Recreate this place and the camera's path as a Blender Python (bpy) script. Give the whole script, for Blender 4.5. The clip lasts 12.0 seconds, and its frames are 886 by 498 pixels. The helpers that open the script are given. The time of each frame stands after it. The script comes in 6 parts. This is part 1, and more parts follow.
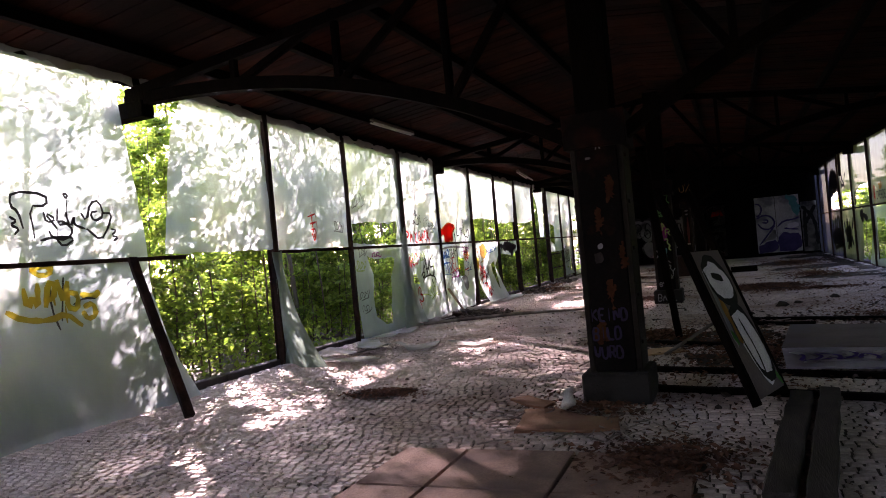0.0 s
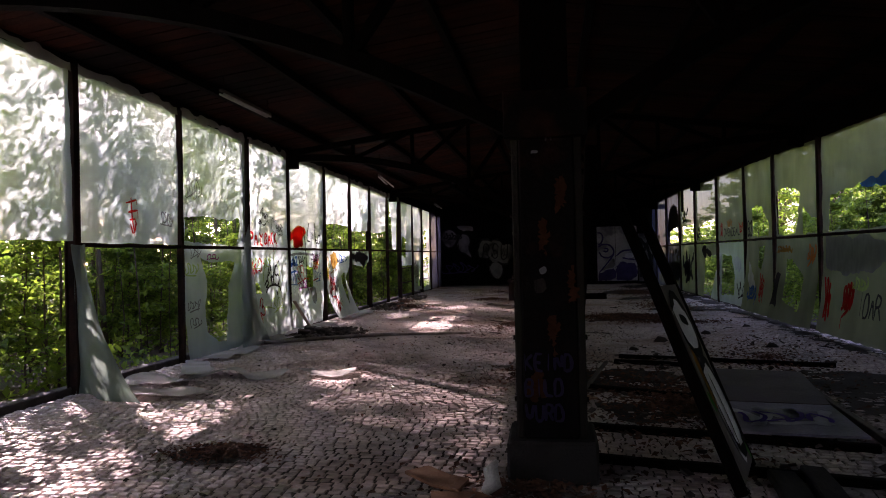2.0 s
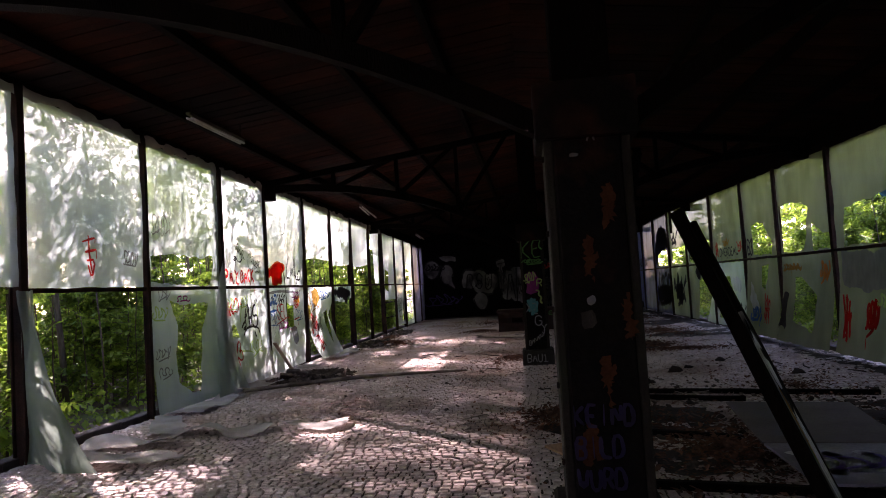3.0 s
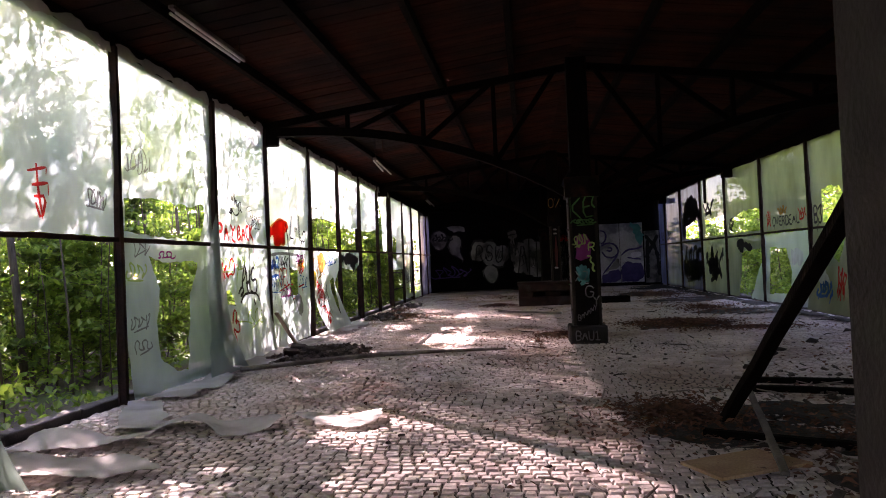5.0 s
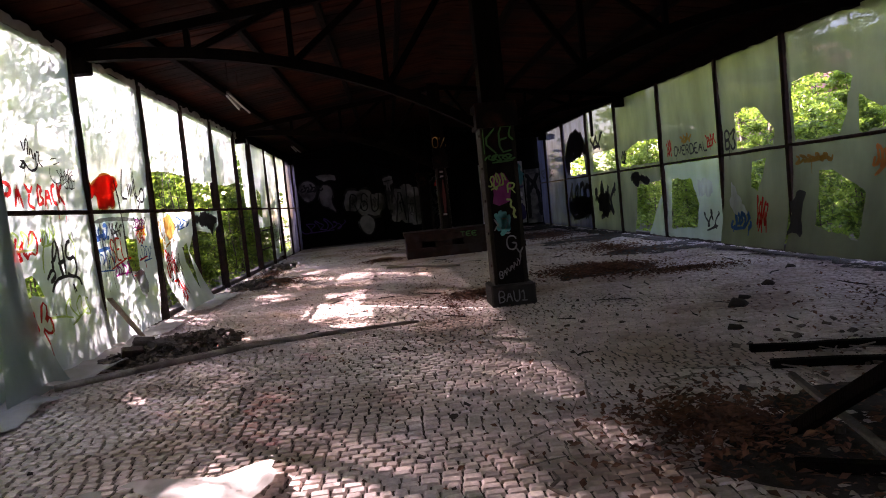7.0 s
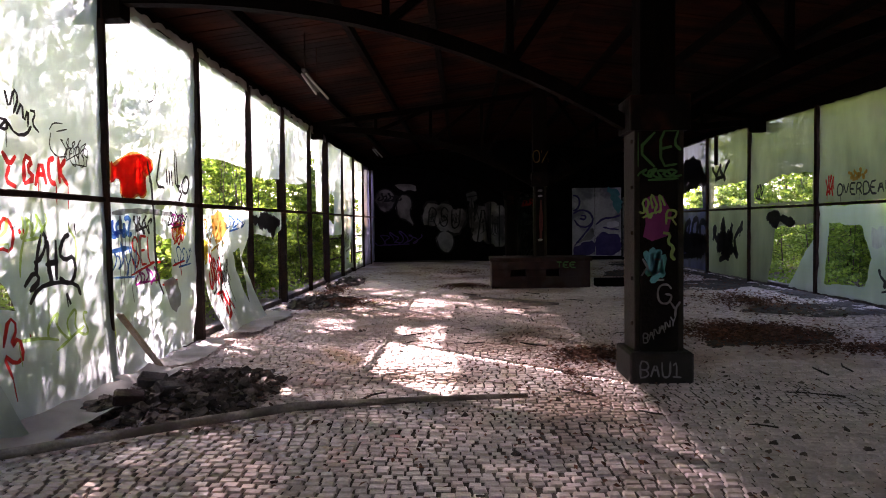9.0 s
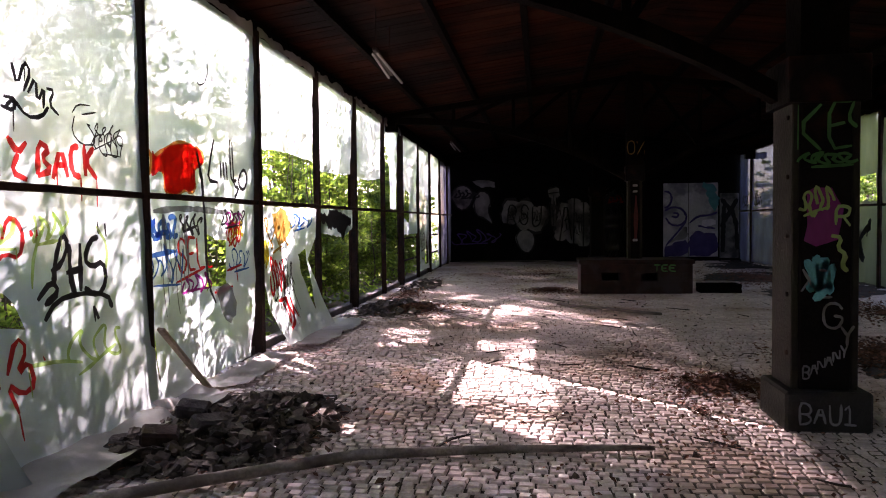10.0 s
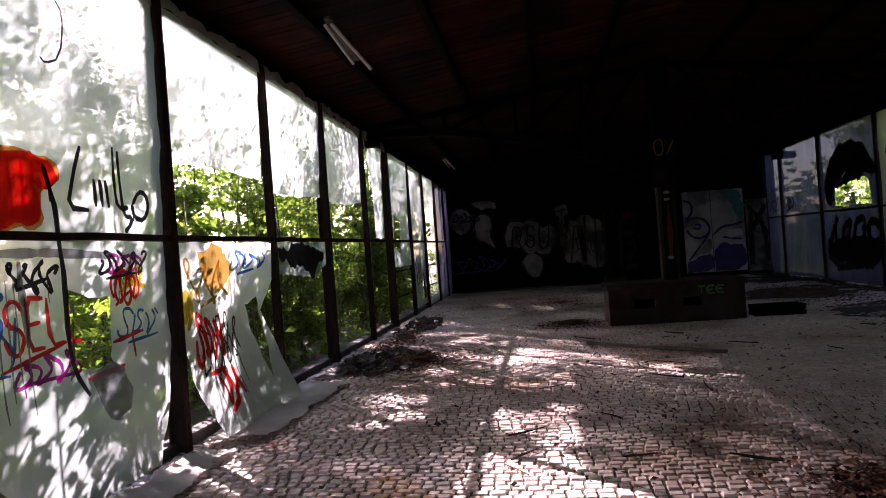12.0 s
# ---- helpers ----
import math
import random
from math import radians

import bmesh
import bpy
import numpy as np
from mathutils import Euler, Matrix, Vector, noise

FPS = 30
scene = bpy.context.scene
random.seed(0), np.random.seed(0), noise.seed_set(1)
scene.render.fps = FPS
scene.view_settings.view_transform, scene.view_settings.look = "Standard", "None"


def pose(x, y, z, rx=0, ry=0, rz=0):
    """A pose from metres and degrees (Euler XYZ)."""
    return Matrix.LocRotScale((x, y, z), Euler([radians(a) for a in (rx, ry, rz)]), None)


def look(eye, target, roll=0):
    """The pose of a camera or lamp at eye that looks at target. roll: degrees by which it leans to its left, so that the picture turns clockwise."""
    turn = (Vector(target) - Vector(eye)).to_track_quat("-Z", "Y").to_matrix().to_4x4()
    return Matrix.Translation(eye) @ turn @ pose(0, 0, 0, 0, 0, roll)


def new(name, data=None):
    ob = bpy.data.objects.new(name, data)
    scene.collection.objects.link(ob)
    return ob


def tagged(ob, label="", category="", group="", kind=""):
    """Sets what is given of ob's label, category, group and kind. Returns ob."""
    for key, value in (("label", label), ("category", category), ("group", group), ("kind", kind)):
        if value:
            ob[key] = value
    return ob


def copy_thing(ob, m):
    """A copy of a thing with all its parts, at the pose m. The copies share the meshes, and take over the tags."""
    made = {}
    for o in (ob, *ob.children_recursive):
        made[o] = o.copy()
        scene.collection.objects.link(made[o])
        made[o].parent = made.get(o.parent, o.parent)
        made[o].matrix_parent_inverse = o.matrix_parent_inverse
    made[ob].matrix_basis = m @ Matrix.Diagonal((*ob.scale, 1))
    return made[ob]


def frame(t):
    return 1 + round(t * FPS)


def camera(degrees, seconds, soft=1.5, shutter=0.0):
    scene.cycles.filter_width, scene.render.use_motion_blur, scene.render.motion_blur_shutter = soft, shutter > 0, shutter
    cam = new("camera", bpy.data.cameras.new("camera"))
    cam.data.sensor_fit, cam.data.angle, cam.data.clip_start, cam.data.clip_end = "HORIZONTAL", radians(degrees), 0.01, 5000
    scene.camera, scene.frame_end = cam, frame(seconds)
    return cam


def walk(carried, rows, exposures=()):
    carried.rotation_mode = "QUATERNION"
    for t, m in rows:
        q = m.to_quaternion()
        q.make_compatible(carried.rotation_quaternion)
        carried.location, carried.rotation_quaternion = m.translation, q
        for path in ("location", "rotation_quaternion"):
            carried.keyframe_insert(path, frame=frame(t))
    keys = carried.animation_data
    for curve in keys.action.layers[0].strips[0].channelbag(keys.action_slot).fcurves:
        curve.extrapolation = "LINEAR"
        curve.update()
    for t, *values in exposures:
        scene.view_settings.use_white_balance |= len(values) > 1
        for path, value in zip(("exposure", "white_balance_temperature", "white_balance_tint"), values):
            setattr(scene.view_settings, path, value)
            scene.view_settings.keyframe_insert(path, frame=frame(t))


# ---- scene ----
cam = camera(65.1, 12.0, 1.0)
PATH = [
    (0, (-0.368, 0.257, 1.461), (-1.137, 2.103, 1.479), -5.3),
    (0.5, (-0.655, 0.594, 1.504), (-1.4, 2.45, 1.501), -3.6),
    (1, (-0.962, 1.076, 1.464), (-1.433, 3.019, 1.412), -3.1),
    (1.5, (-1.153, 1.463, 1.492), (-1.602, 3.411, 1.544), -2.6),
    (2, (-1.396, 1.855, 1.52), (-1.709, 3.83, 1.541), -1.3),
    (2.5, (-1.543, 2.254, 1.497), (-1.857, 4.23, 1.513), -2.0),
    (3, (-1.787, 2.727, 1.529), (-2.03, 4.709, 1.639), -3.5),
    (3.2, (-1.903, 2.897, 1.538), (-2.045, 4.892, 1.58), -2.8),
    (4.8, (-2.586, 4.443, 1.36), (-2.7, 6.44, 1.414), -2.6),
    (5, (-2.684, 4.661, 1.351), (-2.914, 6.647, 1.392), -2.5),
    (5.5, (-2.825, 5.192, 1.393), (-2.965, 7.184, 1.507), -6.2),
    (6, (-3.048, 5.749, 1.452), (-3.217, 7.742, 1.468), -4.9),
    (6.5, (-3.141, 6.288, 1.437), (-3.391, 8.272, 1.396), -6.5),
    (7, (-3.202, 6.877, 1.436), (-3.062, 8.868, 1.298), -5.9),
    (7.2, (-3.196, 7.126, 1.433), (-3.021, 9.117, 1.358), -5.4),
    (8.8, (-3.536, 9.141, 1.492), (-3.539, 11.139, 1.411), -1.6),
    (9, (-3.529, 9.347, 1.481), (-3.586, 11.345, 1.407), -0.7),
    (9.5, (-3.618, 9.932, 1.491), (-3.768, 11.925, 1.424), -2.2),
    (10, (-3.727, 10.565, 1.5), (-4.0, 12.545, 1.422), -0.7),
    (10.5, (-3.84, 11.128, 1.491), (-4.154, 13.102, 1.408), -0.5),
    (11, (-3.855, 11.698, 1.503), (-4.166, 13.672, 1.404), -0.6),
    (11.5, (-3.958, 12.304, 1.506), (-4.294, 14.275, 1.49), -3.3),
    (12, (-3.985, 12.96, 1.49), (-4.258, 14.941, 1.493), -4.2),
]
walk(cam, [(t, look(eye, target, roll)) for t, eye, target, roll in PATH], [(0, 3.85, 6850, 47), (1.5, 2.95, 6850, 47), (3.0, 3.4, 6900, 47), (5.0, 4.1, 6950, 47), (7.0, 3.9, 6950, 47), (9.5, 4.05, 6850, 47), (11, 3.3, 6750, 47), (12, 3.1, 6700, 47)])

# ---- sky and sun ----
SUN_WAY = Vector((2.43, -2.32, -1.75)).normalized()          # the way the sunlight travels
world = bpy.data.worlds.new("sky")
scene.world = world
world.use_nodes = True
sky = world.node_tree.nodes.new("ShaderNodeTexSky")
sky.sky_type, sky.sun_disc = "NISHITA", False
sky.sun_elevation = math.asin(-SUN_WAY.z)
sky.sun_rotation = math.atan2(-SUN_WAY.x, -SUN_WAY.y)
world.node_tree.nodes["Background"].inputs[1].default_value = 0.15
world.node_tree.links.new(sky.outputs[0], world.node_tree.nodes["Background"].inputs[0])
sun = new("sun", bpy.data.lights.new("sun", "SUN"))
sun.data.energy, sun.data.angle, sun.data.color = 5.0, radians(0.53), (1.0, 0.96, 0.90)
sun.matrix_world = look((0, 0, 0), SUN_WAY)


# ---- materials ----
def material(name, a, b, rough=0.85, scale=6.0, fine=60.0, bump=0.3, metal=0.0, random_by="", spread=0.3, sheen=0.3, stain=None, stain_scale=1.2, stretch=(1, 1, 1), stain_at=(0.5, 0.62)):
    """Two colours mixed by noise at two scales, an optional stain, bump, and a spread of value per object or per loose piece."""
    m = bpy.data.materials.new(name)
    m.use_nodes = True
    n, link = m.node_tree.nodes, m.node_tree.links.new
    bsdf = n["Principled BSDF"]
    bsdf.inputs["Roughness"].default_value, bsdf.inputs["Metallic"].default_value = rough, metal
    bsdf.inputs["Specular IOR Level"].default_value = sheen
    where = n.new("ShaderNodeTexCoord")
    mapping = n.new("ShaderNodeMapping")
    mapping.inputs["Scale"].default_value = stretch
    link(where.outputs["Object"], mapping.inputs[0])

    def noise_at(size, detail=6.0):
        tex = n.new("ShaderNodeTexNoise")
        tex.inputs["Scale"].default_value, tex.inputs["Detail"].default_value = size, detail
        link(mapping.outputs[0], tex.inputs["Vector"])
        return tex.outputs["Fac"]

    def mix(kind, fac, c1, c2):
        node = n.new("ShaderNodeMix")
        node.data_type, node.blend_type = "RGBA", kind
        for socket, value in ((node.inputs[0], fac), (node.inputs[6], c1), (node.inputs[7], c2)):
            if isinstance(value, bpy.types.NodeSocket):
                link(value, socket)
            else:
                socket.default_value = value if isinstance(value, float) else (*value, 1)
        return node.outputs[2]

    def ramp(source, low, high):
        node = n.new("ShaderNodeMapRange")
        node.inputs["From Min"].default_value, node.inputs["From Max"].default_value = low, high
        link(source, node.inputs["Value"])
        return node.outputs[0]

    colour = mix("MIX", ramp(noise_at(scale), 0.35, 0.68), a, b)
    grain = ramp(noise_at(fine), 0.3, 0.7)
    colour = mix("MULTIPLY", 0.5, colour, mix("MIX", grain, (0.55, 0.55, 0.55), (1.25, 1.25, 1.25)))
    if stain:
        colour = mix("MIX", ramp(noise_at(stain_scale, 8.0), *stain_at), colour, stain)
    if random_by:
        if random_by == "object":
            chance = n.new("ShaderNodeObjectInfo").outputs["Random"]
        else:
            chance = n.new("ShaderNodeNewGeometry").outputs["Random Per Island"]
        lo, hi = 1 - spread, 1 + spread
        colour = mix("MULTIPLY", 1.0, colour, mix("MIX", chance, (lo, lo, lo), (hi, hi, hi)))
    link(colour, bsdf.inputs["Base Color"])
    if bump:
        node = n.new("ShaderNodeBump")
        node.inputs["Strength"].default_value, node.inputs["Distance"].default_value = bump, 0.02
        link(noise_at(fine * 0.7), node.inputs["Height"])
        link(node.outputs[0], bsdf.inputs["Normal"])
    return m


def thin(name, a, b, through_share=0.6, clear=0.0, forward=0.0, rough=0.6, scale=1.5, per_island=False, bump=0.25):
    """A thin sheet or leaf: it scatters light back and lets some of it through."""
    m = bpy.data.materials.new(name)
    m.use_nodes = True
    n, link = m.node_tree.nodes, m.node_tree.links.new
    n.remove(n["Principled BSDF"])
    mix = n.new("ShaderNodeMix")
    mix.data_type = "RGBA"
    mix.inputs[6].default_value, mix.inputs[7].default_value = (*a, 1), (*b, 1)
    if per_island:
        link(n.new("ShaderNodeNewGeometry").outputs["Random Per Island"], mix.inputs[0])
    else:
        tex = n.new("ShaderNodeTexNoise")
        tex.inputs["Scale"].default_value, tex.inputs["Detail"].default_value = scale, 8.0
        place = n.new("ShaderNodeMapping")
        place.inputs["Scale"].default_value = (1.0, 1.0, 0.4)
        link(n.new("ShaderNodeTexCoord").outputs["Object"], place.inputs[0])
        link(place.outputs[0], tex.inputs["Vector"])
        rng = n.new("ShaderNodeMapRange")
        rng.inputs["From Min"].default_value, rng.inputs["From Max"].default_value = 0.38, 0.66
        link(tex.outputs["Fac"], rng.inputs["Value"])
        link(rng.outputs[0], mix.inputs[0])
    diffuse, behind, gloss = (n.new("ShaderNodeBsdf" + k) for k in ("Diffuse", "Translucent", "Glossy"))
    gloss.inputs["Roughness"].default_value = rough
    gloss.inputs["Color"].default_value = (0.5, 0.5, 0.5, 1)
    if not per_island:
        creases, relief = n.new("ShaderNodeTexNoise"), n.new("ShaderNodeBump")
        creases.inputs["Scale"].default_value, creases.inputs["Detail"].default_value = 5.0, 4.0
        link(place.outputs[0], creases.inputs["Vector"])
        relief.inputs["Strength"].default_value, relief.inputs["Distance"].default_value = bump, 0.06
        link(creases.outputs["Fac"], relief.inputs["Height"])
        for node in (diffuse, behind, gloss):
            link(relief.outputs[0], node.inputs["Normal"])
    link(mix.outputs[2], diffuse.inputs[0])
    link(mix.outputs[2], behind.inputs[0])
    body, shine = n.new("ShaderNodeMixShader"), n.new("ShaderNodeMixShader")
    body.inputs[0].default_value, shine.inputs[0].default_value = through_share, 0.05
    link(diffuse.outputs[0], body.inputs[1])
    link(behind.outputs[0], body.inputs[2])
    link(body.outputs[0], shine.inputs[1])
    link(gloss.outputs[0], shine.inputs[2])
    last = shine
    if forward:
        ahead = n.new("ShaderNodeBsdfRefraction")
        ahead.inputs["Roughness"].default_value, ahead.inputs["IOR"].default_value = 0.7, 1.10
        link(mix.outputs[2], ahead.inputs[0])
        last = n.new("ShaderNodeMixShader")
        last.inputs[0].default_value = forward
        link(shine.outputs[0], last.inputs[1])
        link(ahead.outputs[0], last.inputs[2])
        shine = last
    if clear:
        last, see = n.new("ShaderNodeMixShader"), n.new("ShaderNodeBsdfTransparent")
        last.inputs[0].default_value = clear
        link(shine.outputs[0], last.inputs[1])
        link(see.outputs[0], last.inputs[2])
    link(last.outputs[0], n["Material Output"].inputs[0])
    return m


STONE = material("worn granite setts", (0.49, 0.405, 0.37), (0.64, 0.54, 0.495), 0.75, 1.1, 45, 0.35, random_by="island", spread=0.16, stain=(0.35, 0.26, 0.215), stain_scale=0.55)
STONE_ONE = material("worn granite sett", (0.49, 0.405, 0.37), (0.64, 0.54, 0.495), 0.75, 1.1, 45, 0.35, random_by="object", spread=0.16)
SAND = material("sandy joint dirt", (0.06, 0.047, 0.038), (0.12, 0.096, 0.078), 0.95, 1.5, 70, 0.8)
EARTH = material("forest soil", (0.05, 0.04, 0.025), (0.09, 0.07, 0.045), 0.95, 0.8, 25, 0.9, stain=(0.06, 0.09, 0.03), stain_scale=0.5)
IRON = material("rusty dark steel", (0.014, 0.011, 0.010), (0.04, 0.02, 0.014), 0.85, 5, 50, 0.4, sheen=0.06)
# far below real wood: the roof's deep shade is put into this colour
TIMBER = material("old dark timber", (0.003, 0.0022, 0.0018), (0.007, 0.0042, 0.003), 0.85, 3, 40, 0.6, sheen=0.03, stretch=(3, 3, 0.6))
GREY_WOOD = material("weathered grey timber", (0.08, 0.066, 0.055), (0.15, 0.125, 0.105), 0.9, 3, 45, 0.6)
PALE_WOOD = material("pale split wood", (0.22, 0.17, 0.12), (0.34, 0.27, 0.2), 0.85, 3, 45, 0.5)
# red-brown boards; base and dark blotches also hold the shade under the roof
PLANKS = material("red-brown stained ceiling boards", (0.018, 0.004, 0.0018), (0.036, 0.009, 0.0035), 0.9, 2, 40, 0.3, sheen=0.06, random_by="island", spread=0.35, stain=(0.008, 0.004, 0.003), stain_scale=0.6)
# the deep shade on walls and roof is put into this near-black base
SHADE_BLACK = material("plaster darkened for shade", (0.004, 0.0035, 0.004), (0.009, 0.008, 0.0085), 0.9, 1.5, 30, 0.4, sheen=0.06, stain=(0.003, 0.003, 0.003), stain_scale=0.5)
PILLAR = material("near-black pillar boards", (0.004, 0.0035, 0.0035), (0.009, 0.006, 0.005), 0.75, 4, 40, 0.4, sheen=0.06, stain=(0.035, 0.011, 0.006), stain_scale=2.2, stain_at=(0.58, 0.7))
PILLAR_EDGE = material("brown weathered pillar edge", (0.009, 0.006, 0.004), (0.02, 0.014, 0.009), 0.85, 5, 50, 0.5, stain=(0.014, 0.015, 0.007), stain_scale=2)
CONCRETE = material("stained concrete", (0.045, 0.038, 0.034), (0.09, 0.075, 0.068), 0.9, 4, 60, 0.5, stain=(0.05, 0.045, 0.04), stain_scale=2)
PEDESTAL = material("near-black concrete", (0.012, 0.010, 0.009), (0.03, 0.025, 0.022), 0.9, 4, 60, 0.5, stain=(0.02, 0.018, 0.016), stain_scale=2)
OLD_PLANK = material("old dusty plank", (0.022, 0.017, 0.014), (0.048, 0.038, 0.031), 0.9, 3, 45, 0.6, stretch=(4, 0.8, 1), stain=(0.02, 0.015, 0.012), stain_scale=2.5)
CHALK = material("chalky white paint", (0.62, 0.60, 0.68), (0.74, 0.72, 0.78), 0.8, 5, 60, 0.15)
SLAB = material("reddish concrete slab", (0.27, 0.16, 0.12), (0.35, 0.23, 0.18), 0.85, 2.5, 60, 0.3, stain=(0.16, 0.10, 0.08), stain_scale=1.5)
BRICK = material("dark red masonry", (0.016, 0.006, 0.005), (0.032, 0.011, 0.008), 0.9, 6, 50, 0.5, stain=(0.03, 0.02, 0.02), stain_scale=2)
CARD_TAN = material("clean tan cardboard", (0.34, 0.20, 0.11), (0.44, 0.28, 0.16), 0.85, 4, 60, 0.2)
HUMUS = material("dark damp humus", (0.022, 0.017, 0.014), (0.055, 0.042, 0.034), 0.95, 3, 40, 0.9)
CARD = material("dirty brown cardboard", (0.16, 0.07, 0.035), (0.25, 0.125, 0.065), 0.85, 4, 60, 0.3, stain=(0.2, 0.11, 0.06), stain_scale=3)
BOARD = material("dusty brown fibreboard", (0.08, 0.062, 0.058), (0.13, 0.105, 0.10), 0.8, 2, 40, 0.2, stain=(0.1, 0.08, 0.09), stain_scale=1.5)
BOARD_PALE = material("painted grey-violet board", (0.16, 0.145, 0.18), (0.26, 0.24, 0.29), 0.7, 2, 40, 0.2, stain=(0.14, 0.12, 0.16), stain_scale=1.2)
WHITE_PANEL = material("off-white painted panel", (0.42, 0.42, 0.45), (0.60, 0.60, 0.64), 0.6, 2, 40, 0.15, stain=(0.2, 0.2, 0.24), stain_scale=1.5)
GREY_PANEL = material("dirty grey panel", (0.20, 0.20, 0.205), (0.34, 0.335, 0.335), 0.7, 2, 40, 0.15, stain=(0.06, 0.06, 0.065), stain_scale=1.4)
VIOLET_DEEP = material("deep violet wall paint", (0.045, 0.03, 0.13), (0.08, 0.055, 0.20), 0.7, 3, 50, 0.15)
TEAL = material("turquoise spray paint", (0.05, 0.25, 0.28), (0.08, 0.33, 0.35), 0.6, 6, 80, 0.1)
LAMP_METAL = material("dusty white enamelled metal", (0.45, 0.42, 0.38), (0.6, 0.57, 0.52), 0.5, 8, 60, 0.2)
RUBBLE = material("broken stone and brick", (0.045, 0.035, 0.029), (0.11, 0.085, 0.07), 0.9, 6, 50, 0.6, random_by="island", spread=0.5)
LITTER = material("dry brown leaves", (0.085, 0.035, 0.02), (0.18, 0.08, 0.045), 0.85, 3, 40, 0.2, random_by="island", spread=0.5)
BARK = material("grey-brown bark", (0.06, 0.048, 0.036), (0.12, 0.095, 0.07), 0.95, 4, 25, 0.9, stretch=(2, 2, 0.5))
FACADE = material("brown rendered house wall", (0.26, 0.19, 0.16), (0.34, 0.25, 0.21), 0.9, 1, 30, 0.2)
TILES = material("red-brown roof tiles", (0.18, 0.08, 0.06), (0.26, 0.12, 0.09), 0.85, 3, 20, 0.4)
DARK_GLASS = material("dark window glass", (0.02, 0.025, 0.03), (0.03, 0.035, 0.04), 0.1, 3, 30, 0.0)
LEAF = thin("green leaves", (0.09, 0.18, 0.018), (0.22, 0.32, 0.035), 0.6, rough=0.45, per_island=True)
LEAF_DARK = thin("dark green leaves", (0.05, 0.11, 0.014), (0.12, 0.19, 0.028), 0.55, rough=0.45, per_island=True)
PLASTIC = thin("milky plastic sheeting", (0.50, 0.57, 0.565), (0.36, 0.445, 0.44), 0.60, 0.08, 0.30)
PLASTIC_THIN = thin("worn see-through plastic sheeting", (0.42, 0.50, 0.475), (0.27, 0.35, 0.325), 0.60, 0.24, 0.32)
PLASTIC_GREEN = thin("algae-stained plastic sheeting", (0.07, 0.115, 0.085), (0.22, 0.28, 0.24), 0.55, 0.04, 0.08)
# sunless right wall: the dim green forest light is put into the colour
PLASTIC_SHADED = thin("plastic sheeting tinted for green shade", (0.175, 0.19, 0.11), (0.115, 0.13, 0.075), 0.50, 0.05, 0.12)
# much darker than the other sheets, to keep the far end dim
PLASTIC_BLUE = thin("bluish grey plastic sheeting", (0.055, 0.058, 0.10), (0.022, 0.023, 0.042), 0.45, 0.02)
PLASTIC_CLEAR = thin("clouded clear plastic sheeting", (0.55, 0.62, 0.52), (0.45, 0.52, 0.42), 0.55, 0.45, 0.2)
PLASTIC_FLOOR = thin("dusty fallen plastic sheeting", (0.40, 0.385, 0.36), (0.24, 0.225, 0.205), 0.25, 0.0)


def paint(name, colour):
    return thin(name + " spray paint", colour, tuple(c * 0.75 for c in colour), 0.6, rough=0.5, scale=9)


GLAZES = {}


def glaze(name, colour):
    """Spray paint on translucent plastic: it tints the light that comes through."""
    solid_paint = paint(name, colour)
    m = thin(name + " spray glaze", colour, tuple(c * 0.8 for c in colour), 0.6, 0.6, 0.0, 0.5, 9)
    for node in m.node_tree.nodes:
        if node.type == "BSDF_TRANSPARENT":
            node.inputs[0].default_value = (*[min(1.0, c * 1.25 + 0.03) for c in colour], 1)
    GLAZES[solid_paint.name] = m
    return solid_paint


BLACK, RED, ORANGE = paint("black", (0.012, 0.012, 0.014)), glaze("red", (0.75, 0.025, 0.02)), glaze("orange", (0.85, 0.25, 0.05))
YELLOW, GREEN, BLUE = glaze("yellow", (0.75, 0.52, 0.03)), glaze("green", (0.05, 0.24, 0.05)), glaze("blue", (0.04, 0.16, 0.48))
WHITE, MAGENTA, VIOLET = glaze("white", (0.7, 0.7, 0.72)), glaze("magenta", (0.42, 0.03, 0.27)), glaze("violet", (0.10, 0.05, 0.30))
RUST = material("rusty orange stain", (0.05, 0.017, 0.008), (0.085, 0.03, 0.013), 0.85, 8, 70, 0.2, sheen=0.06)
DIM = material("faded grey wall paint", (0.20, 0.20, 0.20), (0.34, 0.335, 0.33), 0.85, 2.5, 40, 0.2, stain=(0.07, 0.065, 0.065), stain_scale=1.3)
MAROON = material("dark red wall paint", (0.06, 0.010, 0.009), (0.10, 0.018, 0.015), 0.8, 5, 50, 0.2)
DUSTY = material("dusty pale timber", (0.17, 0.14, 0.12), (0.29, 0.245, 0.215), 0.95, 4, 50, 0.5, stain=(0.12, 0.095, 0.08), stain_scale=3)
INDIGO = paint("dark violet", (0.02, 0.011, 0.07))
GREY, LIME, OCHRE = glaze("grey", (0.30, 0.30, 0.31)), glaze("lime", (0.50, 0.70, 0.22)), glaze("ochre", (0.50, 0.26, 0.05))


# ---- mesh helpers ----
def thing(name, label, category, at=(0, 0, 0), group="", kind="", turn=0):
    ob = new(name)
    ob.matrix_basis = pose(*at, 0, 0, turn)
    return tagged(ob, label, category, group, kind)


def solid(name, verts, faces, mat, parent=None, label="", smooth=False):
    me = bpy.data.meshes.new(name)
    me.from_pydata([tuple(v) for v in verts], [], [tuple(f) for f in faces])
    me.materials.append(mat)
    if smooth:
        me.polygons.foreach_set("use_smooth", [True] * len(me.polygons))
    ob = new(name, me)
    if parent:
        ob.parent = parent
    if label:
        ob["label"] = label
    return ob


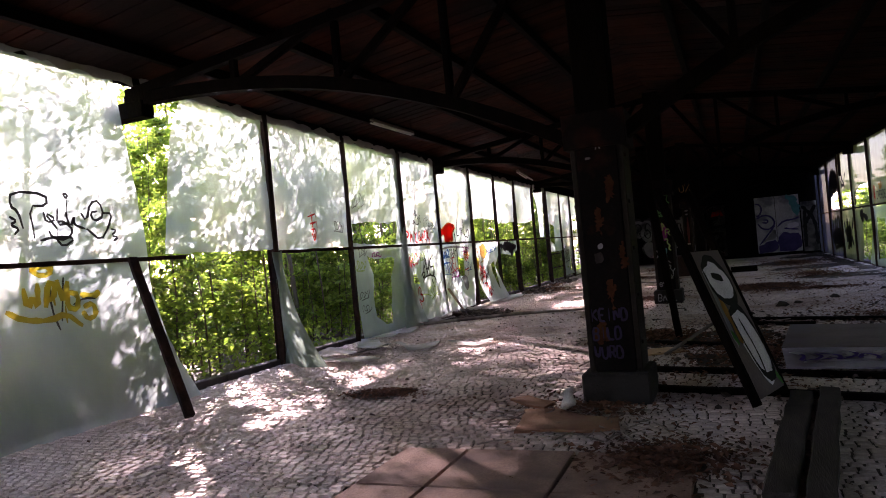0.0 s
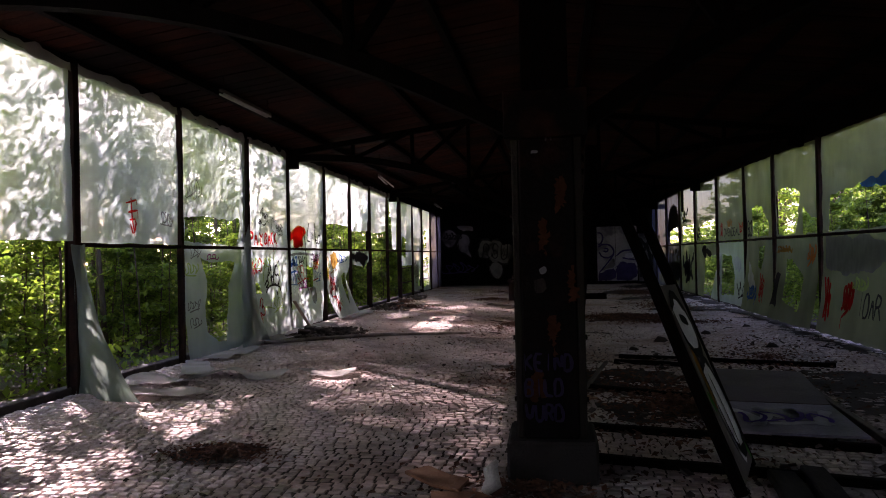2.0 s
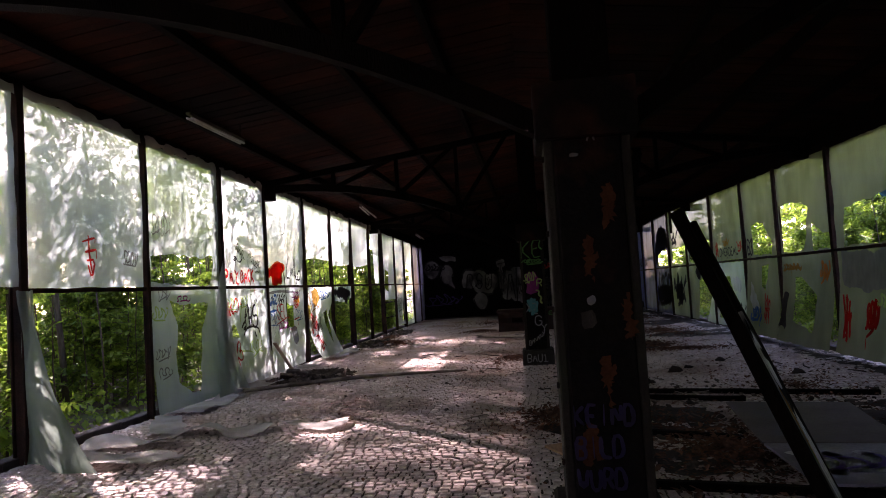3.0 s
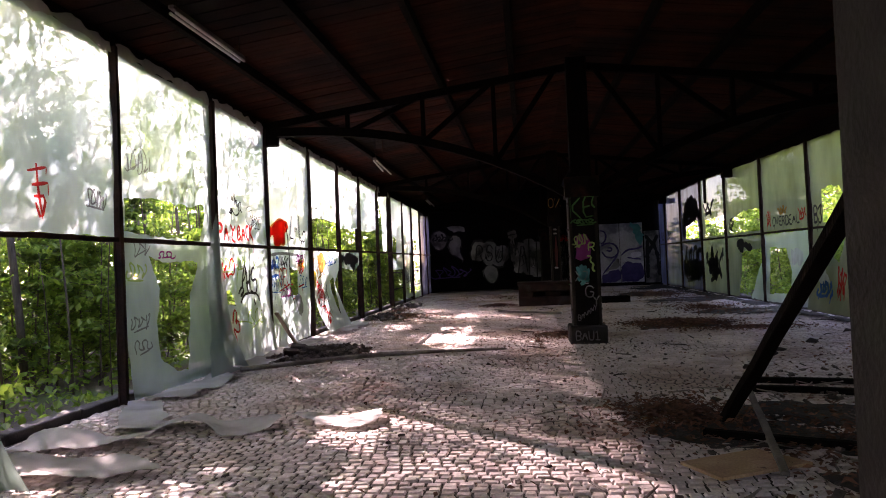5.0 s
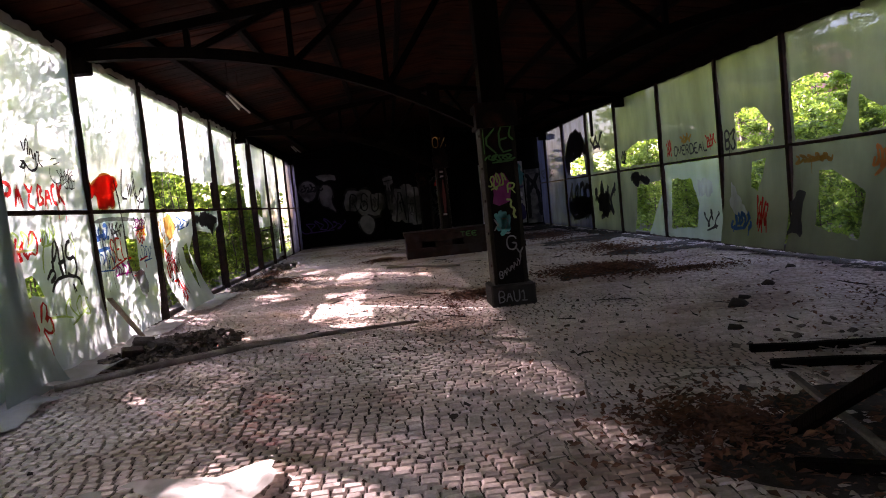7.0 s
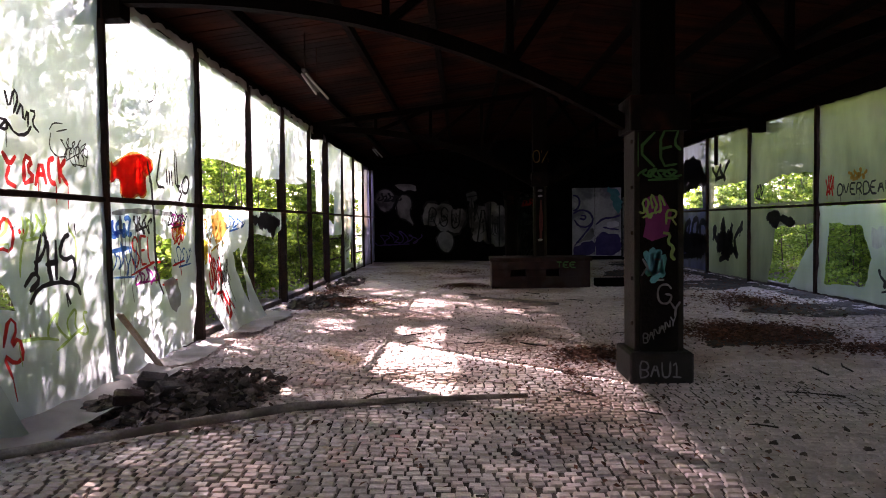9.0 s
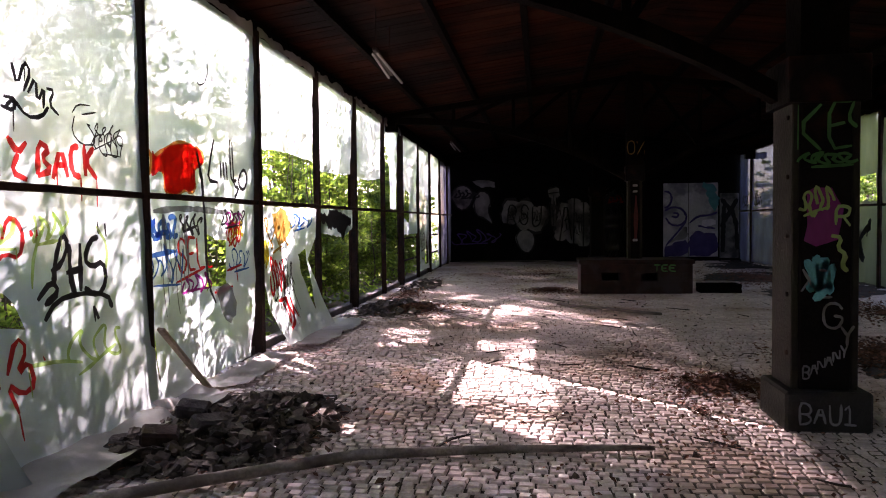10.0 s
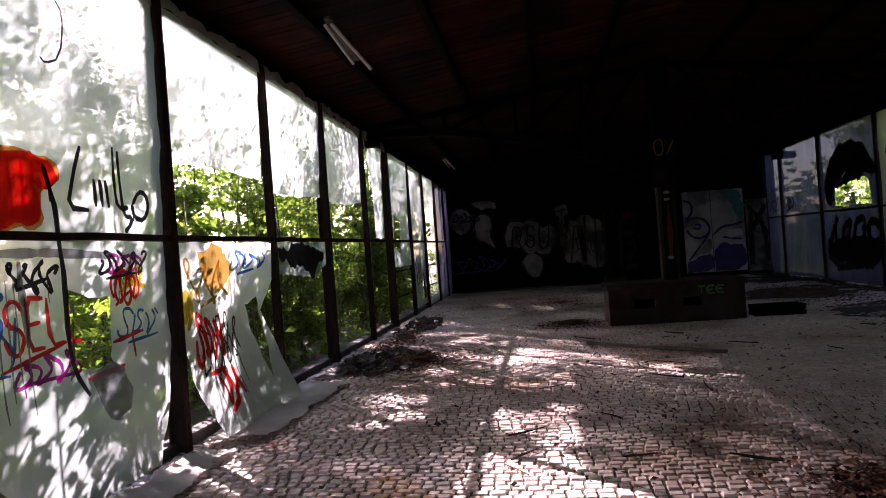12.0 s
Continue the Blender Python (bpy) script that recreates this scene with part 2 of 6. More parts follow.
def part(name, bm, mat, parent=None, label="", smooth=False):
    me = bpy.data.meshes.new(name)
    bm.to_mesh(me)
    bm.free()
    me.materials.append(mat)
    if smooth:
        me.polygons.foreach_set("use_smooth", [True] * len(me.polygons))
    ob = new(name, me)
    if parent:
        ob.parent = parent
    if label:
        ob["label"] = label
    return ob


def add_box(bm, size, m=Matrix(), bevel=0.008):
    made = bmesh.ops.create_cube(bm, size=1.0)["verts"]
    bmesh.ops.transform(bm, matrix=m @ Matrix.Diagonal((*size, 1)), verts=made)
    if bevel:
        edges = list({e for v in made for e in v.link_edges})
        bmesh.ops.bevel(bm, geom=edges, offset=bevel, segments=1, affect="EDGES")
    return bm


def box(name, lo, hi, mat, parent=None, label="", bevel=0.008):
    bm = bmesh.new()
    size = [h - l for l, h in zip(lo, hi)]
    add_box(bm, size, Matrix.Translation([(h + l) / 2 for l, h in zip(lo, hi)]), bevel)
    return part(name, bm, mat, parent, label)


def along(a, b):
    """The pose whose z axis runs from a to b, at their middle."""
    a, b = Vector(a), Vector(b)
    return Matrix.Translation((a + b) / 2) @ (b - a).to_track_quat("Z", "Y").to_matrix().to_4x4(), (b - a).length


def bar(name, a, b, w, d, mat, parent=None, label="", bevel=0.006, wobble=0.0):
    m, length = along(a, b)
    bm = bmesh.new()
    add_box(bm, (w, d, length), Matrix(), bevel)
    if wobble:
        bmesh.ops.subdivide_edges(bm, edges=[e for e in bm.edges if e.calc_length() > length * 0.6], cuts=8)
        for v in bm.verts:
            v.co += wobble * noise.noise_vector(v.co * 2.3 + Vector(a))
    bmesh.ops.transform(bm, matrix=m, verts=bm.verts)
    return part(name, bm, mat, parent, label)


def tube_data(points, radii, sides, verts, faces):
    """Adds a tapered tube through points to the lists."""
    start = len(verts)
    pts = [Vector(p) for p in points]
    for i, p in enumerate(pts):
        ahead = (pts[min(i + 1, len(pts) - 1)] - pts[max(i - 1, 0)]).normalized()
        q = ahead.to_track_quat("Z", "Y")
        for k in range(sides):
            a = 2 * math.pi * k / sides
            verts.append(p + q @ Vector((math.cos(a) * radii[i], math.sin(a) * radii[i], 0)))
    for i in range(len(pts) - 1):
        for k in range(sides):
            a, b = start + i * sides + k, start + i * sides + (k + 1) % sides
            faces.append((a, b, b + sides, a + sides))
    faces.append(tuple(range(start + (len(pts) - 1) * sides, start + len(pts) * sides)))
    faces.append(tuple(reversed(range(start, start + sides))))


def tube(name, points, radii, mat, parent=None, label="", sides=8):
    verts, faces = [], []
    radii = radii if isinstance(radii, (list, tuple)) else [radii] * len(points)
    tube_data(points, radii, sides, verts, faces)
    return solid(name, verts, faces, mat, parent, label, True)


def inside(p, poly):
    hit, j = False, len(poly) - 1
    for i in range(len(poly)):
        (xi, yi), (xj, yj) = poly[i], poly[j]
        if (yi > p[1]) != (yj > p[1]) and p[0] < (xj - xi) * (p[1] - yi) / (yj - yi) + xi:
            hit = not hit
        j = i
    return hit


def ragged(poly, step=0.07, amount=0.018, seed=0.0):
    """The polygon with its sides cut into short, uneven steps."""
    out = []
    for i, a in enumerate(poly):
        a, b = Vector(a), Vector(poly[(i + 1) % len(poly)])
        count = max(1, int((b - a).length / step))
        side = Vector((-(b - a).y, (b - a).x)).normalized() if (b - a).length else Vector((0, 0))
        for k in range(count):
            p = a.lerp(b, k / count)
            out.append(p + side * amount * 2 * noise.noise(Vector((p.x * 4.1, p.y * 4.1, seed))) + side * amount * (random.random() - 0.5))
    return out


def cut_sheet(outer, holes, to_space, grid=0.11, amount=0.015, seed=0.0):
    """Triangles of an outline with holes, laid into space by to_space(u, v)."""
    from mathutils.geometry import delaunay_2d_cdt
    loops = [ragged(outer, amount=amount, seed=seed)] + [ragged(h, amount=amount * 1.7, seed=seed + 3) for h in holes]
    pts, edges = [], []
    for loop in loops:
        base = len(pts)
        pts += loop
        edges += [(base + i, base + (i + 1) % len(loop)) for i in range(len(loop))]
    us, vs = [p[0] for p in outer], [p[1] for p in outer]
    u = min(us) + grid / 2
    while u < max(us):
        v = min(vs) + grid / 2
        while v < max(vs):
            pts.append(Vector((u + random.uniform(-0.3, 0.3) * grid, v + random.uniform(-0.3, 0.3) * grid)))
            v += grid
        u += grid
    verts, _, tris, *_ = delaunay_2d_cdt(pts, edges, [], 0, 1e-5)
    keep = []
    for t in tris:
        c = (sum(verts[i].x for i in t) / 3, sum(verts[i].y for i in t) / 3)
        if inside(c, loops[0]) and not any(inside(c, h) for h in loops[1:]):
            keep.append(t)
    used = sorted({i for t in keep for i in t})
    index = {old: k for k, old in enumerate(used)}
    return [to_space(verts[i].x, verts[i].y) for i in used], [tuple(index[i] for i in t) for t in keep]


GLYPHS = {"A": "002440/1232", "B": "000434433202/32413000", "C": "4334140301103041", "D": "00043442413000", "E": "44040040/0232", "H": "0004/4044/0242", "I": "2024",
          "K": "0004/440240", "L": "040040", "M": "0004224440", "N": "00044044", "O": "100103143443413010", "P": "000434433202", "R": "000434433202/2240", "S": "43341403123241301001",
          "T": "0444/2420", "U": "040110304144", "W": "0410223044", "Y": "0422/442220", "Z": "04440040", "1": "032420/0040", "0": "100103143443413010", "%": "0044/0304/4041",
          "3": "0334443322/3241301001", "V": "042044", "G": "43341403011030414222", "X": "0044/0440"}


def glyph_strokes(text, u, v, w, h, gap=0.25, lean=0.0, jitter=0.05):
    """Polylines of hand-sprayed letters: lower left at (u, v), each w wide and h high."""
    out = []
    for i, ch in enumerate(text):
        for run in GLYPHS.get(ch, "").replace("x", "").split("/"):
            line = []
            for k in range(0, len(run) - 1, 2):
                a, b = int(run[k]) / 4, int(run[k + 1]) / 4
                line.append((u + i * w * (1 + gap) + (a + lean * b + random.uniform(-jitter, jitter)) * w, v + (b + random.uniform(-jitter, jitter)) * h))
            if len(line) > 1:
                out.append(line)
    return out


def smooth_line(line, rounds=2):
    for _ in range(rounds):
        new_line = [line[0]]
        for a, b in zip(line, line[1:]):
            new_line += [(a[0] * 0.75 + b[0] * 0.25, a[1] * 0.75 + b[1] * 0.25), (a[0] * 0.25 + b[0] * 0.75, a[1] * 0.25 + b[1] * 0.75)]
        line = new_line + [line[-1]]
    return line


def spray(strokes, width, to_space, mat, parent, lift=0.006, curl=1, label=""):
    """Sprayed lines: flat bands on a surface, with drips of uneven width."""
    if parent.name.startswith("plastic_sheet"):
        mat = GLAZES.get(mat.name, mat)
        strokes = list(strokes)
        for line in list(strokes):
            if width > 0.02 and random.random() < 0.3:
                at = random.choice(line)
                strokes.append([at, (at[0] + random.uniform(-0.008, 0.008), at[1] - random.uniform(0.06, 0.22))])
    full = width
    for n_line, line in enumerate(strokes):
        verts, faces = [], []
        width = full if len(line) > 2 or abs(line[0][0] - line[1][0]) > 0.01 else full * 0.4
        pts = [Vector(p) for p in smooth_line([tuple(p) for p in line], curl)]
        fine = [pts[0]]
        for a, b in zip(pts, pts[1:]):
            count = max(1, int((b - a).length / 0.07))
            fine += [a.lerp(b, k / count) for k in range(1, count + 1)]
        start = len(verts)
        for i, p in enumerate(fine):
            d = fine[min(i + 1, len(fine) - 1)] - fine[max(i - 1, 0)]
            d = d.normalized() if d.length > 1e-6 else Vector((1, 0))
            s = Vector((-d.y, d.x)) * width * 0.5 * (0.8 + 0.5 * random.random()) * (0.6 if i in (0, len(fine) - 1) else 1)
            for q in (p + s, p - s):
                verts.append(to_space(q.x, q.y, lift + 0.0012 * (n_line % 5)))
        faces += [(start + 2 * i, start + 2 * i + 1, start + 2 * i + 3, start + 2 * i + 2) for i in range(len(fine) - 1)]
        solid("graffiti", verts, faces, mat, parent, label)


def fill(poly, to_space, mat, parent, lift=0.004, amount=0.03, label="", grid=0.14):
    if parent.name.startswith("plastic_sheet"):
        mat = GLAZES.get(mat.name, mat)
    verts, faces = cut_sheet(smooth_line(list(poly) + [poly[0]], 1)[:-1], [], lambda u, v: to_space(u, v, lift), grid, amount, random.random() * 9)
    return solid("graffiti", verts, faces, mat, parent, label)


def scribble(u, v, w, h, turns):
    """A quick unreadable tag: looping pen strokes of uneven height, and a slash."""
    out, line = [], []
    steps = turns * 6
    phase, tall = random.uniform(0, 6), 1.0
    for i in range(steps + 1):
        k = i / steps
        a = phase + k * turns * math.pi * 1.15
        if i % 6 == 0:
            tall = random.uniform(0.45, 1.0)
        line.append((u + w * k + 0.09 * w * math.sin(a * 1.9 + phase), v + h * (0.5 + 0.5 * tall * math.sin(a)) + random.uniform(-0.04, 0.04) * h))
        if len(line) > 9 and random.random() < 0.12:
            out.append(line)
            line = [(line[-1][0] + 0.03 * w, v + h * random.uniform(0.1, 0.9))]
    if len(line) > 1:
        out.append(line)
    out.append([(u + w * random.uniform(0, 0.3), v + h * random.uniform(-0.1, 0.2)), (u + w * random.uniform(0.6, 1.0), v + h * random.uniform(0, 0.5))])
    return out


def blot(u, v, w, h, seed):
    """The outline of an uneven painted patch."""
    out = []
    for i in range(22):
        a = 2 * math.pi * i / 22
        r = 0.72 + 0.55 * noise.noise(Vector((math.cos(a) * 1.3, math.sin(a) * 1.3, seed * 3.7)))
        out.append((u + w * (0.5 + 0.5 * r * math.cos(a)), v + h * (0.5 + 0.5 * r * math.sin(a))))
    return out


# ---- structure ----
LEFT_X, RIGHT_X, FAR_Y, BACK_Y = -7.04, 3.42, 36.4, -4.0
TRANSOM, EAVE = 1.75, 3.70
LEFT_Y = [-2.3, 0.0, 2.2, 4.35, 6.75, 9.25, 11.6, 13.92, 15.92, 18.27, 20.47, 22.56, 24.86, 26.85, 29.07, 31.1, 33.2, 35.1]
RIGHT_Y = [-3.2, 0.0, 3.1, 6.2, 9.2, 12.2, 15.15, 17.75, 20.05, 23.0, 26.15, 29.0, 32.1, 35.0]

ground = tagged(solid("ground", [(-400, -400, -0.16), (400, -400, -0.16), (400, 400, -0.16), (-400, 400, -0.16)], [(0, 1, 2, 3)], EARTH), "leaf-covered forest soil round the pavilion", "ground", kind="structure")
floor = tagged(box("floor", (LEFT_X - 0.1, BACK_Y, -0.3), (RIGHT_X + 0.1, FAR_Y, -0.014), SAND, bevel=0), "small granite setts laid in sandy dirt", "floor", kind="structure")

for x, name, out in ((LEFT_X, "kerb_left", -1), (RIGHT_X, "kerb_right", 1)):
    bm = bmesh.new()
    y = BACK_Y
    while y < FAR_Y:
        add_box(bm, (0.16, 0.985, 0.34), pose(x + out * 0.06, y + 0.5, -0.09 + random.uniform(-0.008, 0.008), 0, 0, random.uniform(-0.4, 0.4)), 0.012)
        y += 1.0
    tagged(part(name, bm, CONCRETE), "low concrete kerb under the window wall", "kerb", kind="structure")

wall_far = tagged(box("wall_far", (LEFT_X - 0.2, FAR_Y, -0.2), (RIGHT_X + 0.2, FAR_Y + 0.25, 5.2), SHADE_BLACK, bevel=0), "shade-dark end wall covered in graffiti panels", "wall", kind="structure")
# added behind the camera, never in view, to close the hall against daylight
wall_back = tagged(box("wall_back", (LEFT_X - 0.2, BACK_Y - 0.25, -0.2), (RIGHT_X + 0.2, BACK_Y, 5.2), SHADE_BLACK, bevel=0), "unseen plain wall added behind the camera", "wall", kind="structure")

# ceiling boards on two slopes, with an unseen roof over them to block the sky
MID_X = (LEFT_X + RIGHT_X) / 2
RIDGE = 4.65


def roof_z(x):
    return RIDGE - (RIDGE - 3.97) * abs(x - MID_X) / (MID_X - LEFT_X)


verts, faces = [], []
y = BACK_Y - 0.2
while y < FAR_Y + 0.2:
    w = random.uniform(0.12, 0.15)
    for xa, xb in ((LEFT_X - 0.1, MID_X), (MID_X, RIGHT_X + 0.1)):
        dz = random.uniform(-0.006, 0.006)
        base = len(verts)
        for dy in (0.0, w - 0.008):
            for x in (xa, xb):
                for up in (0.0, 0.03):
                    verts.append((x, y + dy, roof_z(x) + dz + up))
        faces += [tuple(base + k for k in f) for f in ((0, 2, 6, 4), (1, 5, 7, 3), (0, 4, 5, 1), (2, 3, 7, 6), (0, 1, 3, 2), (4, 6, 7, 5))]
    y += w
tagged(solid("ceiling", verts, faces, PLANKS), "red-brown stained wooden ceiling boards, darkened for shade", "ceiling", kind="structure")
for side, xa, xb in (("left", LEFT_X - 0.14, MID_X), ("right", MID_X, RIGHT_X + 0.14)):
    v = [(x, yy, roof_z(x) + up) for up in (0.05, 0.17) for yy in (BACK_Y - 0.4, FAR_Y + 0.4) for x in (xa, xb)]
    tagged(solid("roof_" + side, v, [(0, 2, 3, 1), (4, 5, 7, 6), (0, 1, 5, 4), (2, 6, 7, 3), (0, 4, 6, 2), (1, 3, 7, 5)], SHADE_BLACK), "unseen roof deck that shuts out daylight", "roof", kind="structure")

# eave lines: the window walls sink or rise a little along the hall
def eave(y):
    """The top of the left window wall."""
    return 3.95 - 0.0235 * (y - 5) if y < 14 else 3.7385 - 0.010 * (y - 14)


def eave_right(y):
    """The top of the right window wall."""
    return 3.48 + 0.02 * (min(max(y, 8), 29) - 15)


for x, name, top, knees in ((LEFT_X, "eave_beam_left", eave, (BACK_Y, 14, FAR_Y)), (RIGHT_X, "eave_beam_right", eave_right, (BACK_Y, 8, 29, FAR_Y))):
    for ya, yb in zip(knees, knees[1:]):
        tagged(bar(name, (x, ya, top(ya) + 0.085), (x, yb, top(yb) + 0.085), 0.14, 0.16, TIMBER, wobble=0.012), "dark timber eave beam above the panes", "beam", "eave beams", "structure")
# boards added outside to block the daylight gap between eave beam and roof
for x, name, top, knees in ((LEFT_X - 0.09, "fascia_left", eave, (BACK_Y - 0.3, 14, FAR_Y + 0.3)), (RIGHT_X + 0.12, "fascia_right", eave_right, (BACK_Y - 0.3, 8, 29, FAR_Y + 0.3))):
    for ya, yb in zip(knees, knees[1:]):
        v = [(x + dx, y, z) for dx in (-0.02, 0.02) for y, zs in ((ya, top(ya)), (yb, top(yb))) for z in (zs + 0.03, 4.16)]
        tagged(solid(name, v, [(0, 1, 3, 2), (4, 6, 7, 5), (0, 4, 5, 1), (2, 3, 7, 6), (1, 5, 7, 3), (0, 2, 6, 4)], TIMBER), "dark board added to close the eave gap against daylight", "fascia board", "fascia boards", "structure")
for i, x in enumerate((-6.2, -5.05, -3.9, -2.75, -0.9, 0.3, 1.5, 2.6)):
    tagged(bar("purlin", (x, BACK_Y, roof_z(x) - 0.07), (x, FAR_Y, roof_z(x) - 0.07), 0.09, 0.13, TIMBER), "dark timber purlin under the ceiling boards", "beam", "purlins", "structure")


# trusses: a curved lower chord from each wall down to the pillar
def truss(y, px):
    t = thing("roof_truss", "dark timber truss with a curved lower chord", "truss", (0, y, 0), "roof trusses", "structure")
    for wall, end in ((LEFT_X, px - 0.2), (RIGHT_X, px + 0.2)):
        def chord(k):
            return wall + (end - wall) * k, 3.68 - 1.30 * k ** 2.4
        bm = bmesh.new()
        rings = []
        for i in range(17):
            x, z = chord(i / 16)
            rings.append([bm.verts.new((x, dy, z + dz)) for dy, dz in ((-0.07, -0.07), (0.07, -0.07), (0.07, 0.07), (-0.07, 0.07))])
        for a, b in zip(rings, rings[1:]):
            for k in range(4):
                bm.faces.new((a[k], a[(k + 1) % 4], b[(k + 1) % 4], b[k]))
        bm.faces.new(rings[0][::-1]), bm.faces.new(rings[-1])
        bmesh.ops.recalc_face_normals(bm, faces=bm.faces)
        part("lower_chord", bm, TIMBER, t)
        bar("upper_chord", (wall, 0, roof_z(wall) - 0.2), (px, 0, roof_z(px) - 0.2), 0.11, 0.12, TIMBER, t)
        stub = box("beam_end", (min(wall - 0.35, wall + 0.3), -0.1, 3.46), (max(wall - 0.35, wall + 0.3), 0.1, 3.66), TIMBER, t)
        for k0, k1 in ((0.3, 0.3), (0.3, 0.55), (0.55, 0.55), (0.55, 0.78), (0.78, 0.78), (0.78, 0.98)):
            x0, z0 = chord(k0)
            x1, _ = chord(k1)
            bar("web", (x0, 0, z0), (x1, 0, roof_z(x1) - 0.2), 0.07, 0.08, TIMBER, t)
    return t


truss(6.7, -1.43)
truss(16.0, -1.74)
truss(25.4, -1.74)
truss(34.8, -1.74)
truss(-2.7, -1.43)


def pillar(x, y, foot, wide, brace=True):
    p = thing("pillar", "near-black square pillar with a concrete pedestal", "pillar", (x, y, 0), "row of pillars", "structure")
    h = wide / 2
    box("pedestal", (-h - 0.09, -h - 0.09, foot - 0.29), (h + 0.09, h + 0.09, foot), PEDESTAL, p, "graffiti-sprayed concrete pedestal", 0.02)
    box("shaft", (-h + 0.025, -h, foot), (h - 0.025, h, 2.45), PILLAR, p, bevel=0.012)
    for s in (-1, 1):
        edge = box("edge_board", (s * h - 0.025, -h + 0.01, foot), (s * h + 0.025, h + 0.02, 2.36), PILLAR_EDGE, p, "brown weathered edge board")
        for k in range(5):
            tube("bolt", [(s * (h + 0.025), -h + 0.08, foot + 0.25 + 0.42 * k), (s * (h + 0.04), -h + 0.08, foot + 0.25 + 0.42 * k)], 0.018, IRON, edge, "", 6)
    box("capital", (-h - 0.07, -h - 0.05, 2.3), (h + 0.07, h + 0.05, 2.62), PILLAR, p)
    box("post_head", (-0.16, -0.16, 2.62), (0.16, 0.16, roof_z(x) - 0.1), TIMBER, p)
    return p


P1 = pillar(-1.43, 6.78, 0.28, 0.42)
P2 = pillar(-1.73, 15.95, 0.28, 0.40)
P3 = pillar(-1.74, 25.5, 0.68, 0.24)
P4 = pillar(-1.74, 34.8, 0.28, 0.42)


# window walls
def mullions(x, ys, name, thick, inner, top):
    """Steel posts: a web between two flanges, the inner one towards the hall."""
    for i, y in enumerate(ys):
        w, d = thick(y)
        tall = top(y) + 0.03
        t = thing(name, "rusty dark steel window post", "post", (x, y, 0), name + "s", "structure")
        bm = bmesh.new()
        add_box(bm, (d, 0.03, tall), Matrix.Translation((inner * (0.12 - d / 2), 0, tall / 2)), 0.003)
        add_box(bm, (0.02, w, tall), Matrix.Translation((inner * 0.12, 0, tall / 2)), 0.003)
        add_box(bm, (0.02, w, tall), Matrix.Translation((inner * (0.12 - d), 0, tall / 2)), 0.003)
        bmesh.ops.subdivide_edges(bm, edges=[e for e in bm.edges if e.calc_length() > 2], cuts=7)
        for v in bm.verts:
            v.co.y += 0.012 * noise.noise(Vector((y * 1.3, v.co.z * 1.1, 0)))
        part("steel_profile", bm, IRON, t)


STOUT = (0.0, 4.35, 9.25, 13.92, 18.27, 22.56, 26.85, 31.1)
mullions(LEFT_X, [y for y in LEFT_Y if y not in (6.75,)], "left_post", lambda y: (0.10, 0.13) if y in STOUT else (0.055, 0.075), 1, eave)
mullions(RIGHT_X, RIGHT_Y, "right_post", lambda y: (0.10, 0.09), -1, eave_right)
for x, ys, name in ((LEFT_X, LEFT_Y, "left_transom"), (RIGHT_X, RIGHT_Y, "right_transom")):
    for a, b in zip(ys, ys[1:] + [FAR_Y]):
        if x == LEFT_X and a == 6.75:
            continue
        end = b - 0.05 if not (x == LEFT_X and a == 4.35) else 7.3
        tagged(bar(name, (x + (0.1 if x < 0 else -0.1), a + 0.05, TRANSOM), (x + (0.1 if x < 0 else -0.1), end, TRANSOM), 0.055, 0.05, IRON, wobble=0.01), "rusty dark steel transom bar", "transom bar", name + "s", "structure")
for y in (26.85, 29.07, 31.1, 33.2):
    for z in (0.55, 1.1):
        tagged(bar("guard_rail", (LEFT_X, y + 0.05, z), (LEFT_X, y + 1.95, z), 0.04, 0.04, IRON), "thin rusty steel rail between posts", "rail", "guard rails", "structure")


# ---- plastic sheeting ----
def left_space(seed, flare=0.0, foot=1.75, belly=0.03):
    def to_space(u, v, lift=0.0):
        x = LEFT_X + 0.075 + belly * noise.noise(Vector((u * 0.9, v * 0.7, seed))) + 0.012 * noise.noise(Vector((u * 5, v * 3, seed + 5)))
        if flare and v < foot:
            x += flare * ((foot - v) / foot) ** 2
        high = v if v < 2.6 else 2.6 + (v - 2.6) * (eave(u) - 2.6) / (TOP - 2.6)
        return (x + lift, u, max(high, 0.012 + 0.01 * noise.noise(Vector((u * 6, v * 6, 0)))))
    return to_space


def right_space(seed, flare=0.0, foot=1.75, belly=0.03):
    def to_space(u, v, lift=0.0):
        y = -u
        x = RIGHT_X - 0.075 - belly * noise.noise(Vector((y * 0.9, v * 0.7, seed))) - 0.012 * noise.noise(Vector((y * 5, v * 3, seed + 5)))
        if flare and v < foot:
            x -= flare * ((foot - v) / foot) ** 2
        high = v if v < 2.6 else 2.6 + (v - 2.6) * (eave_right(y) - 2.6) / (TOP - 2.6)
        return (x - lift, y, max(high, 0.012))
    return to_space


def sheeting(outline, holes, to_space, mat, label, seed, amount=0.012):
    verts, faces = cut_sheet(outline, holes, to_space, 0.12, amount, seed)
    ob = solid("plastic_sheet", verts, faces, mat, None, "", True)
    return tagged(ob, label, "plastic sheet", "plastic sheets on the window walls")


def rect(a, b, lo, hi):
    return [(a, lo), (b, lo), (b, hi), (a, hi)]


FULL = "milky plastic sheet stretched over the window frame"
TORN = "torn milky plastic sheet hanging from the window frame"
TOP = EAVE - 0.01
